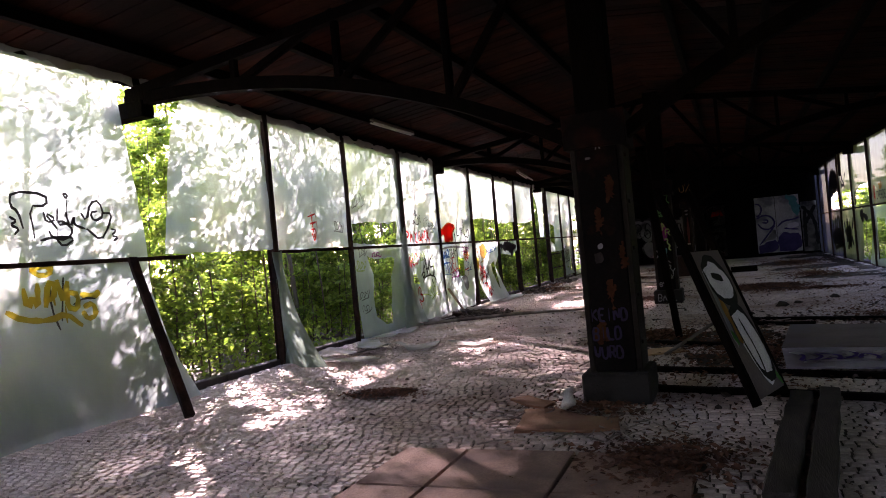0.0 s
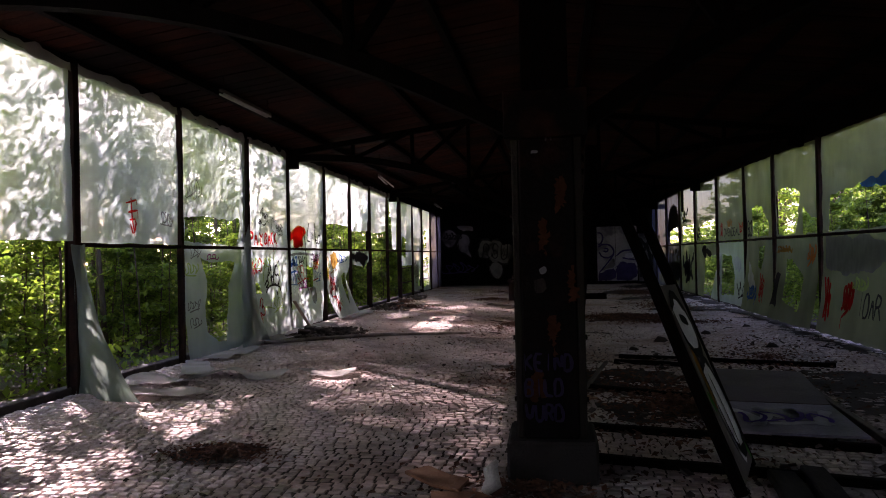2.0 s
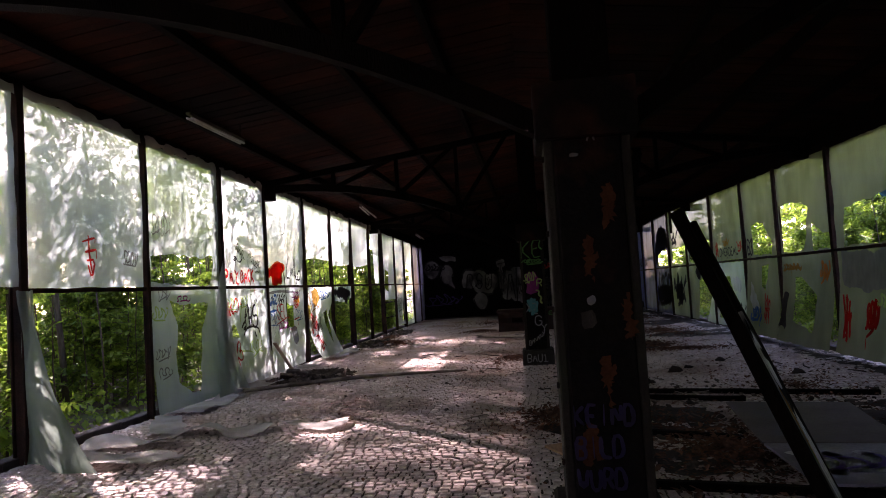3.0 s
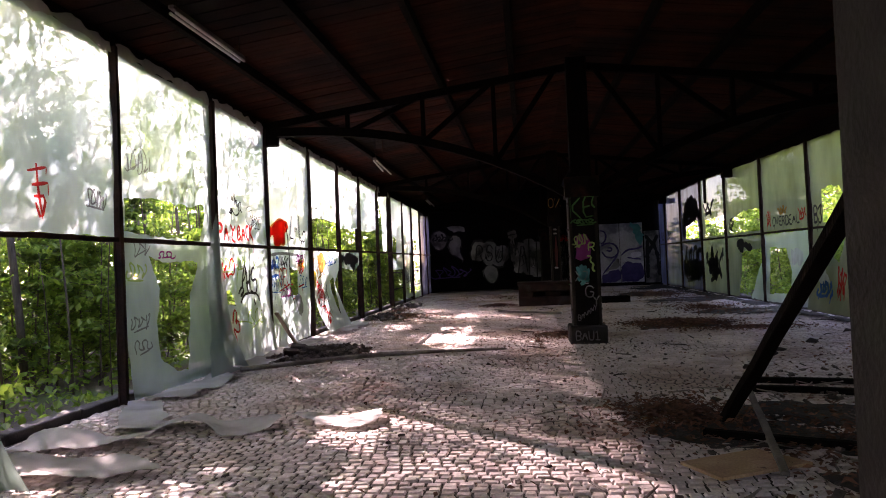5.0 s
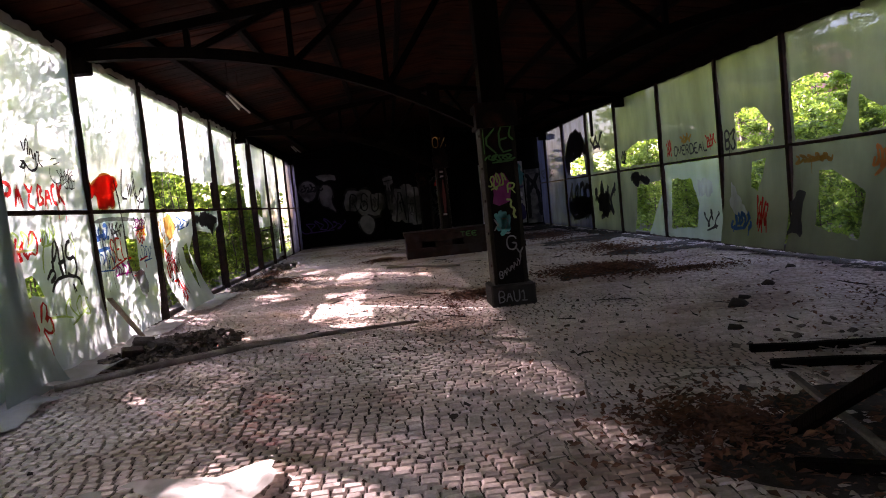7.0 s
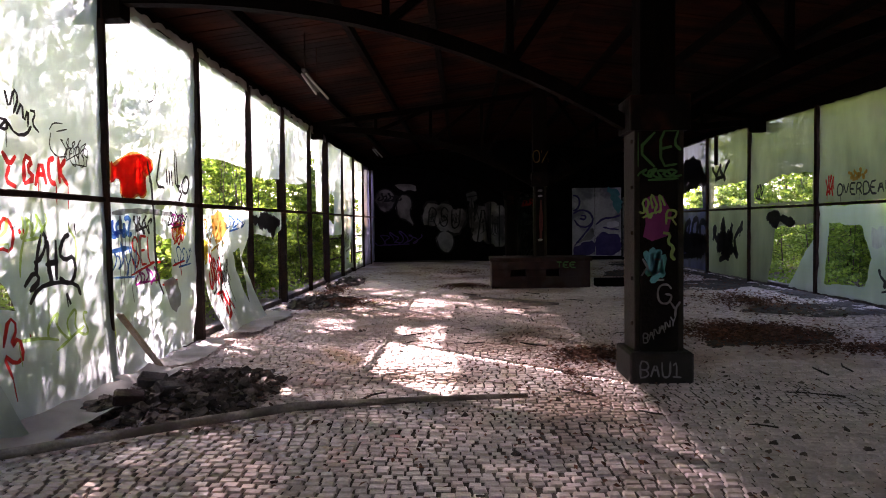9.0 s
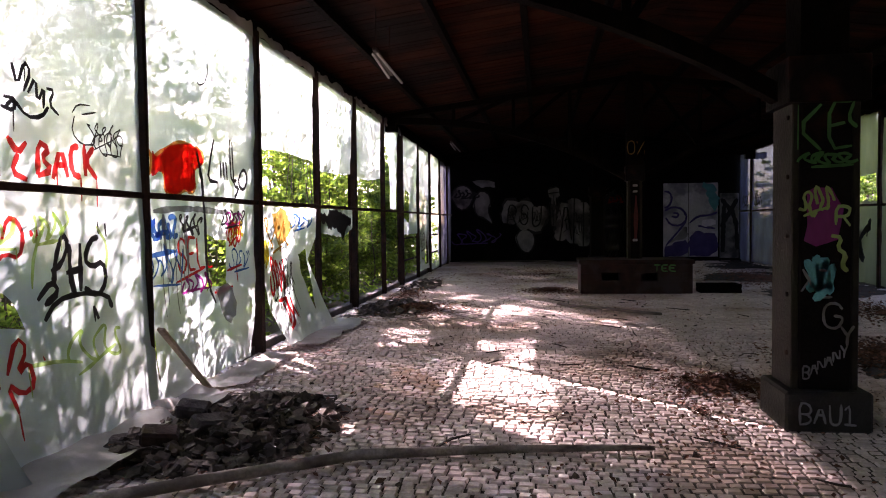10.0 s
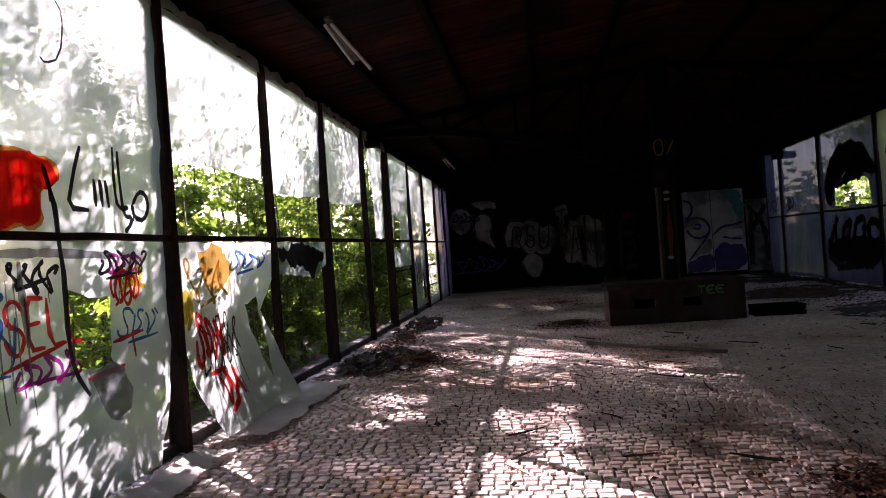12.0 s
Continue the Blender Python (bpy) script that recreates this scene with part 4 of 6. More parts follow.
ob = sheeting(rect(-22.95, -20.1, 1.78, TOP), [], sp, PLASTIC_SHADED, "shade-tinted wrinkled plastic sheet with a row of small tags", 44)
spray(glyph_strokes("OVERDEAL", -22.3, 1.9, 0.16, 0.2, 0.3), 0.035, sp, BLACK, ob)
spray(scribble(-22.7, 1.9, 0.3, 0.4, 6) + scribble(-20.7, 1.95, 0.4, 0.3, 6), 0.035, sp, RED, ob)
spray(scribble(-21.9, 2.15, 0.5, 0.2, 5), 0.05, sp, OCHRE, ob)
ob = sheeting(rect(-22.95, -20.1, 0.05, 1.72), [[(-22.59, 1.4), (-21.5, 1.35), (-21.2, 0.8), (-21.4, 0.3), (-22.7, 0.25)]], right_space(45), PLASTIC_CLEAR, "clouded see-through plastic sheet with white and black tags", 45)
spray(scribble(-21.0, 0.24, 0.65, 0.5, 4), 0.045, right_space(45), BLACK, ob)
fill([(-21.2, 1.3), (-20.6, 1.35), (-20.5, 0.95), (-21.1, 0.9)], right_space(45), WHITE, ob, 0.004, 0.08)
sp = right_space(46)
ob = sheeting(rect(-26.1, -23.05, 1.78, TOP), [[(-25.9, 1.84), (-23.2, 1.84), (-23.2, 2.4), (-24.5, 2.44), (-25.3, 2.3), (-25.9, 2.1)]], sp, PLASTIC_SHADED, TORN_TAGGED, 46)
spray(scribble(-25.8, 1.9, 0.4, 0.5, 5), 0.05, sp, BLACK, ob)
ob = sheeting([(-26.1, 0.05), (-25.2, 0.05), (-24.9, 0.9), (-24.85, 1.3), (-23.1, 1.4), (-23.1, 1.72), (-26.1, 1.72)], [], right_space(47), PLASTIC_SHADED, TORN_TAGGED, 47)
fill(blot(-25.5, 1.25, 1.7, 0.45, 2), right_space(47), BLACK, ob, 0.004, 0.05)
sheeting([(-24.2, 0.05), (-23.1, 0.05), (-23.1, 1.1), (-23.5, 0.8)], [], right_space(48), PLASTIC_CLEAR, "torn clouded plastic remnant at the foot of a post", 48)
sp = right_space(49)
ob = sheeting(rect(-28.95, -26.2, 0.05, TOP), [[(-28.6, 1.84), (-26.3, 1.84), (-26.4, 2.4), (-28.5, 2.4)]], sp, PLASTIC_SHADED, TORN_TAGGED, 49)
spray(scribble(-28.6, 0.3, 1.9, 1.3, 6), 0.14, sp, BLACK, ob)
spray(scribble(-28.7, 2.5, 1.2, 0.5, 4), 0.1, sp, BLACK, ob)
fill(blot(-28.4, 0.3, 1.3, 1.2, 3), sp, BLACK, ob, 0.004, 0.05)
sp = right_space(50)
ob = sheeting(rect(-32.05, -29.05, 0.05, TOP), [[(-31.3, 1.84), (-29.4, 1.84), (-29.5, 2.4), (-30.4, 2.62), (-31.2, 2.4)]], sp, PLASTIC_BLUE, TORN_TAGGED, 50)
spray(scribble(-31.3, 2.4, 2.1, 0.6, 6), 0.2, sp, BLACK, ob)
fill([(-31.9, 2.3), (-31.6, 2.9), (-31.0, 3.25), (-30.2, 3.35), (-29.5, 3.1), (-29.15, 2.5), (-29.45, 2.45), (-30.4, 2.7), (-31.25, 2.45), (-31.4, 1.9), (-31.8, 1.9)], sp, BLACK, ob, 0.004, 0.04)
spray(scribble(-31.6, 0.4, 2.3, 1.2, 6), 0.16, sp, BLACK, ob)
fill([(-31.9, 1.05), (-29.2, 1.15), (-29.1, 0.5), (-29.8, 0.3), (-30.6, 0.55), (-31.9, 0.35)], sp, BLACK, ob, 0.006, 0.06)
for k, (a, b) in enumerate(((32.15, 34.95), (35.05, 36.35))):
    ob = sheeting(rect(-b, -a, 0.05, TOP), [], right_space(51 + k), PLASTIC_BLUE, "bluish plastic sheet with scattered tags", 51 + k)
    spray(scribble(-b + 0.3, 1.9, 0.7, 0.4, 6), 0.05, right_space(51 + k), BLACK, ob)


# ---- end wall panels ----
def far_space(u, v, lift=0.0):
    return (u, FAR_Y - 0.045 - lift, v)


def panel(a, b, lo, hi, mat, label):
    return tagged(box("wall_panel", (a, FAR_Y - 0.04, lo), (b, FAR_Y - 0.003, hi), mat), label, "wall panel", "panels on the end wall")


def bubble(poly, inner, outer, ob, width=0.07):
    fill(poly, far_space, inner, ob, 0.006, 0.04, grid=0.3)
    spray([list(poly) + [poly[0]]], width, far_space, outer, ob, 0.012)


wide = panel(-7.0, -3.6, 0.1, 3.05, SHADE_BLACK, "shade-dark wall panel with grey bubble graffiti")
bubble([(-6.95, 2.4), (-6.85, 2.72), (-6.55, 2.88), (-6.22, 2.74), (-6.1, 2.4), (-6.3, 2.0), (-6.65, 1.9)], DIM, BLACK, wide, 0.05)
bubble([(-6.1, 2.2), (-5.95, 2.62), (-5.6, 2.6), (-5.45, 2.25), (-5.6, 1.9), (-5.36, 1.35), (-5.7, 1.6), (-6.05, 1.75)], DIM, BLACK, wide, 0.05)
fill([(-6.15, 3.02), (-5.35, 3.02), (-5.3, 2.7), (-5.6, 2.78), (-5.9, 2.74)], far_space, DIM, wide, 0.004)
bubble([(-4.55, 0.9), (-4.4, 1.18), (-4.1, 1.2), (-3.85, 0.95), (-3.9, 0.5), (-4.15, 0.28), (-4.45, 0.5)], DIM, BLACK, wide, 0.05)
spray(scribble(-6.8, 2.3, 0.9, 0.4, 6), 0.06, far_space, BLACK, wide, 0.016)
mid = panel(-3.55, -0.1, 0.1, 2.75, SHADE_BLACK, "shade-dark wall panel with white graffiti lettering")
def fat_letter(ch, u, v, w, h, ob, inner):
    lines = glyph_strokes(ch, u, v, w, h, lean=0.1, jitter=0.07)
    spray(lines, 0.5, far_space, BLACK, ob, 0.006, 1)
    spray(lines, 0.38, far_space, inner, ob, 0.014, 1)
    spray(lines, 0.05, far_space, BLACK, ob, 0.022, 1)
    spray(scribble(u, v + 0.2 * h, w, 0.6 * h, 5), 0.025, far_space, BLACK, ob, 0.026)


for ch, u, v, w, h in (("R", -4.85, 1.4, 0.3, 0.65), ("S", -4.4, 1.35, 0.3, 0.7), ("U", -3.95, 1.3, 0.3, 0.75)):
    fat_letter(ch, u, v, w, h, wide, DIM)
for ch, u, v, w, h in (("T", -3.4, 1.3, 0.42, 1.2), ("A", -2.95, 0.8, 0.4, 1.6), ("H", -2.45, 0.6, 0.34, 1.6)):
    fat_letter(ch, u, v, w, h, mid, DIM)
spray(scribble(-6.8, 0.6, 1.6, 0.6, 8), 0.04, far_space, VIOLET, wide, 0.02)
pale = panel(-1.45, -0.62, 0.15, 2.65, GREY_PANEL, "dirty grey door panel with letters")
spray(glyph_strokes("Z", -1.35, 0.5, 0.6, 0.8) + glyph_strokes("E", -1.3, 1.6, 0.5, 0.8), 0.14, far_space, BLACK, pale)
spray(scribble(-1.3, 2.1, 0.6, 0.3, 4), 0.06, far_space, RED, pale)
for a, b in ((0.72, 1.58), (1.6, 2.6)):
    p = panel(a, b, 0.15, 2.78, WHITE_PANEL, "off-white wall panel with violet lettering")
    if a < 1.0:
        fill([(0.74, 0.17), (1.57, 0.17), (1.57, 0.75), (1.2, 0.7), (0.95, 0.55), (0.74, 0.5)], far_space, VIOLET_DEEP, p, 0.004, 0.03)
        fill([(0.8, 0.6), (1.15, 0.85), (1.5, 1.35), (1.56, 0.8), (1.2, 0.75)], far_space, DIM, p, 0.008, 0.02)
        spray([[(0.75, 2.5), (0.95, 2.45), (1.02, 2.2), (0.9, 1.95), (0.75, 1.9)], [(0.76, 1.8), (1.05, 1.95), (1.4, 1.85), (1.55, 1.5), (1.3, 1.25), (0.95, 1.3), (0.8, 1.55)], [(1.0, 1.6), (1.2, 1.55), (1.25, 1.7), (1.05, 1.72)], [(0.8, 0.55), (1.1, 0.9), (1.5, 1.4)]], 0.07, far_space, VIOLET_DEEP, p, 0.012)
    else:
        fill([(1.62, 0.17), (2.58, 0.17), (2.58, 1.0), (2.2, 0.95), (1.9, 1.1), (1.62, 0.85)], far_space, VIOLET_DEEP, p, 0.004, 0.03)
        fill([(2.1, 2.76), (2.58, 2.76), (2.58, 1.75), (2.3, 1.95)], far_space, TEAL, p, 0.004, 0.06)
        spray([[(1.62, 1.35), (1.9, 1.6), (2.3, 1.62), (2.56, 1.72)], [(1.62, 0.8), (1.95, 1.1), (2.1, 0.7)], [(1.9, 1.25), (2.5, 1.15)]], 0.07, far_space, VIOLET_DEEP, p, 0.012)
        fill([(2.05, 1.45), (2.5, 1.5), (2.5, 1.25), (2.05, 1.2)], far_space, CHALK, p, 0.016, 0.02)
last = panel(2.66, 3.3, 0.1, 2.4, GREY_PANEL, "dirty panel sprayed with black strokes")
spray([[(2.7, 2.2), (3.2, 1.6), (3.25, 0.4)], [(2.75, 0.3), (2.8, 2.0)], [(2.7, 1.2), (3.25, 2.2)]], 0.14, far_space, BLACK, last)
tagged(bar("floor_strip", (-6.6, 35.9, 0.03), (-3.2, 36.05, 0.03), 0.16, 0.05, GREY_WOOD), "pale broken batten on the floor by the end wall", "batten")


# pillar graffiti
def on_pillar(p, h):
    return lambda u, v, lift=0.0: (u, -h - 0.003 - lift, v)


sp = on_pillar(P2, 0.20)
spray(glyph_strokes("KE", -0.19, 1.98, 0.15, 0.32, 0.3) + [[(0.17, 2.3), (0.13, 2.18), (0.19, 2.12)]], 0.024, sp, GREEN, P2)
spray(scribble(-0.17, 1.86, 0.34, 0.1, 7), 0.02, sp, GREEN, P2)
fill([(-0.14, 1.7), (0.1, 1.72), (0.12, 1.5), (0.02, 1.33), (-0.08, 1.3), (-0.13, 1.5)], sp, MAGENTA, P2, 0.003, 0.04)
spray(scribble(-0.17, 1.5, 0.2, 0.22, 5) + glyph_strokes("R", 0.06, 1.44, 0.09, 0.14), 0.02, sp, LIME, P2, 0.008)
spray([[(0.03, 1.37), (0.1, 1.36), (0.07, 1.28), (0.13, 1.24), (0.1, 1.16), (0.14, 1.12)]], 0.03, sp, LIME, P2, 0.008)
spray(scribble(-0.12, 0.95, 0.16, 0.3, 5), 0.05, sp, TEAL, P2)
spray(glyph_strokes("X", -0.16, 0.98, 0.1, 0.16) + glyph_strokes("Z", -0.05, 0.94, 0.09, 0.18) + glyph_strokes("G", -0.02, 0.72, 0.13, 0.17) + glyph_strokes("Y", 0.1, 0.6, 0.09, 0.14), 0.018, sp, GREY, P2)
for k, ch in enumerate("BANANY"):
    spray(glyph_strokes(ch, -0.15 + 0.05 * k, 0.36 + 0.03 * k, 0.045, 0.09), 0.012, sp, GREY, P2)
foot_space = lambda u, v, lift=0.0: (u, -0.293 - lift, v)
spray(glyph_strokes("BAU1", -0.2, 0.06, 0.075, 0.14, 0.3), 0.016, foot_space, GREY, P2)
sp = on_pillar(P1, 0.21)
for k, word in enumerate(("KEIND", "BILD", "WURD")):
    spray(glyph_strokes(word, -0.17, 0.74 - 0.17 * k, 0.05, 0.11, 0.3), 0.02, sp, INDIGO, P1)
fill([(-0.1, 1.35), (-0.02, 1.36), (-0.02, 1.27), (-0.1, 1.26)], sp, OLD_PLANK, P1, 0.003, 0.01)
fill([(-0.06, 1.42), (-0.02, 1.44), (-0.01, 1.4), (-0.05, 1.38)], sp, GREY, P1, 0.004, 0.004)
fill([(-0.1, 2.2), (-0.05, 2.2), (-0.05, 2.22), (-0.1, 2.22)], sp, GREY, P1, 0.004, 0.003)
for k in range(5):
    fill(blot(-0.15 + 0.06 * k, 0.5 + 0.32 * ((k * 3) % 5), 0.12, 0.3, 20 + k), sp, RUST, P1, 0.0025, 0.03)
spray([[(0.0, 2.28), (0.02, 2.35), (0.04, 2.28)]], 0.012, sp, GREY, P1)
sp = on_pillar(P3, 0.12)
fill([(-0.02, 1.1), (0.05, 1.1), (0.05, 2.0), (-0.02, 2.0)], sp, MAROON, P3, 0.003, 0.008)
for z in (2.18, 2.06, 1.05):
    fill([(-0.05, z), (0.05, z), (0.05, z + 0.05), (-0.05, z + 0.05)], sp, GREY, P3, 0.005, 0.005)
spray(glyph_strokes("0%", -0.16, 2.85, 0.15, 0.26, 0.3), 0.02, lambda u, v, lift=0.0: (u, -0.165 - lift, v), OCHRE, P3)

# masonry plinth round the third pillar
plinth = thing("masonry_plinth", "low dark red masonry plinth with slots, round a pillar", "plinth", (-1.78, 25.42, 0))
for lo, hi in (((-1.1, -0.48, 0.0), (1.1, -0.3, 0.26)), ((-1.1, -0.48, 0.42), (1.1, -0.3, 0.6)), ((-1.1, -0.48, 0.26), (-0.68, -0.3, 0.42)), ((-0.34, -0.48, 0.26), (0.12, -0.3, 0.42)), ((0.42, -0.48, 0.26), (1.1, -0.3, 0.42)),
               ((-1.1, 0.3, 0.0), (1.1, 0.48, 0.6)), ((-1.1, -0.3, 0.0), (-0.92, 0.3, 0.6)), ((0.92, -0.3, 0.0), (1.1, 0.3, 0.6))):
    box("wall_block", lo, hi, BRICK, plinth, bevel=0.006)
box("cap", (-1.14, -0.52, 0.6), (1.14, 0.52, 0.69), BRICK, plinth, "worn masonry cap", 0.015)
spray(glyph_strokes("TEE", 0.35, 0.46, 0.12, 0.12), 0.03, lambda u, v, lift=0.0: (u, -0.483 - lift, v), GREEN, plinth)
low = thing("low_crate", "low dark timber crate beside the plinth", "crate", (-0.1, 25.3, 0))
for z in (0.04, 0.14):
    bar("slat", (-0.4, -0.2, z), (0.4, -0.2, z), 0.03, 0.08, TIMBER, low)
    bar("slat", (-0.4, 0.2, z), (0.4, 0.2, z), 0.03, 0.08, TIMBER, low)
for x in (-0.38, 0.38):
    bar("end_board", (x, -0.18, 0.09), (x, 0.18, 0.09), 0.03, 0.18, TIMBER, low)

# ---- loose timbers round the first pillar ----
ladder = thing("painted_board", "painted board on two rails leaning towards the pillar", "board", (-0.30, 6.28, 0.0))
U, W = Vector((-0.66, 0.42, 1.84)), Vector((0.23, 0.70, -0.02))
for k in (0.0, 1.0):
    bar("rail", Vector((0, 0, 0.03)) + W * k, Vector((0, 0, 0.03)) + W * k + U, 0.05, 0.07, TIMBER, ladder, wobble=0.006)
n_face = U.cross(W).normalized()
n_face = n_face if n_face.y < 0 else -n_face


def on_panel(u, v, lift=0.0):
    return Vector((0, 0, 0.03)) + W * u + U * v + n_face * (0.03 + lift)


bm = bmesh.new()
corners = [Vector((0, 0, 0.03)) + W * a + U * b + n_face * c for c in (0.0, 0.028) for a, b in ((0.02, 0.02), (0.98, 0.02), (0.98, 0.68), (0.02, 0.68))]
vs = [bm.verts.new(c) for c in corners]
for f in ((0, 3, 2, 1), (4, 5, 6, 7), (0, 1, 5, 4), (1, 2, 6, 5), (2, 3, 7, 6), (3, 0, 4, 7)):
    bm.faces.new([vs[i] for i in f])
bmesh.ops.recalc_face_normals(bm, faces=bm.faces)
part("board", bm, BOARD, ladder, "brown board with white figure painting")
fill([(0.1, 0.6), (0.5, 0.66), (0.85, 0.55), (0.8, 0.44), (0.45, 0.42), (0.15, 0.48)], on_panel, CHALK, ladder, 0.003, 0.02)
fill([(0.25, 0.38), (0.7, 0.42), (0.94, 0.25), (0.9, 0.06), (0.5, 0.06), (0.35, 0.2)], on_panel, CHALK, ladder, 0.003, 0.02)
fill([(0.1, 0.57), (0.2, 0.58), (0.22, 0.35), (0.12, 0.2)], on_panel, GREY, ladder, 0.003, 0.02)
spray([[(0.12, 0.6), (0.5, 0.66), (0.85, 0.55), (0.8, 0.44), (0.45, 0.42), (0.15, 0.48), (0.12, 0.6)], [(0.3, 0.38), (0.7, 0.42), (0.92, 0.25), (0.88, 0.08), (0.5, 0.08), (0.35, 0.2), (0.3, 0.38)], [(0.5, 0.35), (0.6, 0.2), (0.55, 0.1)], [(0.3, 0.56), (0.6, 0.54)]], 0.035, on_panel, BLACK, ladder, 0.008)
spray([[(0.2, 0.44), (0.3, 0.36), (0.28, 0.25)]], 0.1, on_panel, OCHRE, ladder, 0.005)
spray([[(0.1, 0.3), (0.2, 0.26)], [(0.8, 0.1), (0.95, 0.04)]], 0.05, on_panel, GREEN, ladder, 0.006)
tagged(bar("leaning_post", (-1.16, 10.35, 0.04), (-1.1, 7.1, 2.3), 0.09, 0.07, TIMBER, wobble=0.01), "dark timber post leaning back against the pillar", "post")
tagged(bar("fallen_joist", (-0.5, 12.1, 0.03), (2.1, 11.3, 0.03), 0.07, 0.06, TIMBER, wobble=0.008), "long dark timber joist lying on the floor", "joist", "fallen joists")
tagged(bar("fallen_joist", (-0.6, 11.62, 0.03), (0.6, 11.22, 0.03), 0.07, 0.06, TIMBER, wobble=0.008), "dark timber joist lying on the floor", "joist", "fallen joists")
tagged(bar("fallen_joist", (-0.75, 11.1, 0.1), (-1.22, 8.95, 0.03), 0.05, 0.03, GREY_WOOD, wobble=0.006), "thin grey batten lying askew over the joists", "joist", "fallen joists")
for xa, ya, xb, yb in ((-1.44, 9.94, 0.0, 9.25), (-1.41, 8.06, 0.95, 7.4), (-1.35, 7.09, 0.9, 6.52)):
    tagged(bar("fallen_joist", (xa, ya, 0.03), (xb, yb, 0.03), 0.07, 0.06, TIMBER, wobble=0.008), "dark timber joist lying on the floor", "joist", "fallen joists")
tagged(bar("fallen_joist", (1.3, 10.5, 0.04), (0.98, 6.5, 0.04), 0.06, 0.06, GREY_WOOD, wobble=0.006), "grey timber batten at the edge of a board", "joist", "fallen joists")


def flat_board(poly, z, mat, label, cat="board"):
    bm = bmesh.new()
    low = [bm.verts.new((x, y, z)) for x, y in poly]
    high = [bm.verts.new((x, y, z + 0.02)) for x, y in poly]
    bm.faces.new(low[::-1]), bm.faces.new(high)
    for i in range(len(poly)):
        bm.faces.new((low[i], low[(i + 1) % len(poly)], high[(i + 1) % len(poly)], high[i]))
    bmesh.ops.recalc_face_normals(bm, faces=bm.faces)
    return tagged(part("flat_board" if cat == "board" else cat, bm, mat), label, cat)


flat_board([(0.25, 10.75), (1.4, 10.45), (1.07, 8.66), (0.03, 8.84)], 0.07, BOARD, "dusty brown fibreboard lying on joists")
ob = flat_board([(0.03, 8.8), (1.06, 8.63), (0.93, 7.52), (0.0, 7.64)], 0.07, BOARD_PALE, "grey-violet painted board lying on joists")
on_board = lambda u, v, lift=0.0: (u, v, 0.091 + lift)
spray(scribble(0.15, 7.8, 0.7, 0.7, 5), 0.09, on_board, WHITE, ob, 0.003)
spray(scribble(0.12, 7.9, 0.7, 0.5, 4), 0.04, on_board, VIOLET, ob, 0.008)
flat_board([(-1.76, 9.22), (-1.21, 9.5), (-0.98, 9.18), (-1.6, 8.88)], 0.012, CARD_TAN, "flat piece of brown cardboard on the floor", "cardboard")
flat_board([(-2.44, 6.54), (-2.3, 6.68), (-2.12, 6.5), (-1.98, 6.42), (-2.02, 6.2), (-2.2, 6.28)], 0.03, CARD, "torn scrap of brown cardboard on the setts", "cardboard")
flat_board([(-2.2, 6.2), (-1.9, 6.22), (-1.62, 5.98), (-1.34, 5.9), (-1.28, 5.6), (-1.55, 5.5), (-1.8, 5.54), (-2.08, 5.46), (-2.12, 5.8)], 0.014, CARD, "torn brown cardboard sheet beside the pillar", "cardboard")
stack = thing("timber_stack", "weathered planks lying side by side on the floor", "timber stack", (0, 0, 0))
for a, b, z, w in (((-0.27, 4.2), (0.05, 6.72), 0.04, 0.17), ((-0.08, 4.15), (0.27, 6.8), 0.045, 0.15)):
    bar("plank", (*a, z), (*b, z), w, 0.07, OLD_PLANK, stack, wobble=0.02, bevel=0.01)
slab_parent = thing("slab_paving", "reddish concrete slabs set in the floor", "paving", (0, 0, 0), kind="structure")
for i, (xa, xb) in enumerate(((-2.8, -2.3), (-2.28, -1.5), (-1.48, -0.7))):
    for j, (ya, yb) in enumerate(((3.4, 4.2), (4.22, 5.02))):
        box("slab", (xa, ya, -0.05), (xb, yb, 0.022 + random.uniform(-0.003, 0.003)), SLAB, slab_parent, bevel=0.008)

pole = tube("long_pole", [(-6.5, 13.55, 0.06), (-5.65, 14.2, 0.055), (-4.85, 14.75, 0.05), (-4.0, 14.95, 0.045), (-3.2, 15.08, 0.04), (-3.0, 15.1, 0.035)], [0.034, 0.036, 0.036, 0.026, 0.022, 0.014], DUSTY, sides=7)
tagged(pole, "long dusty pole lying across the setts", "pole")
tagged(bar("broken_post", (-5.75, 5.9, 0.02), (-6.78, 6.3, 1.76), 0.10, 0.06, IRON, wobble=0.01), "broken window post leaning off the frame", "post")
tagged(bar("leaning_plank", (-6.68, 16.42, 0.03), (-6.86, 15.95, 0.64), 0.08, 0.03, PALE_WOOD), "short pale plank leaning against the plastic sheet", "plank")


# a stripe of sun along a plank edge, modelled as a pale batten
tagged(bar("floor_batten", (-3.4, 22.95, 0.03), (-1.85, 21.65, 0.03), 0.07, 0.04, GREY_WOOD, wobble=0.006), "pale thin batten standing in for a sun stripe on the setts", "batten")
tagged(bar("hanging_stub", (RIGHT_X - 0.1, 28.3, 2.95), (RIGHT_X - 0.1, 28.3, EAVE + 0.03), 0.1, 0.08, IRON), "broken post stub hanging from the eave beam", "post")

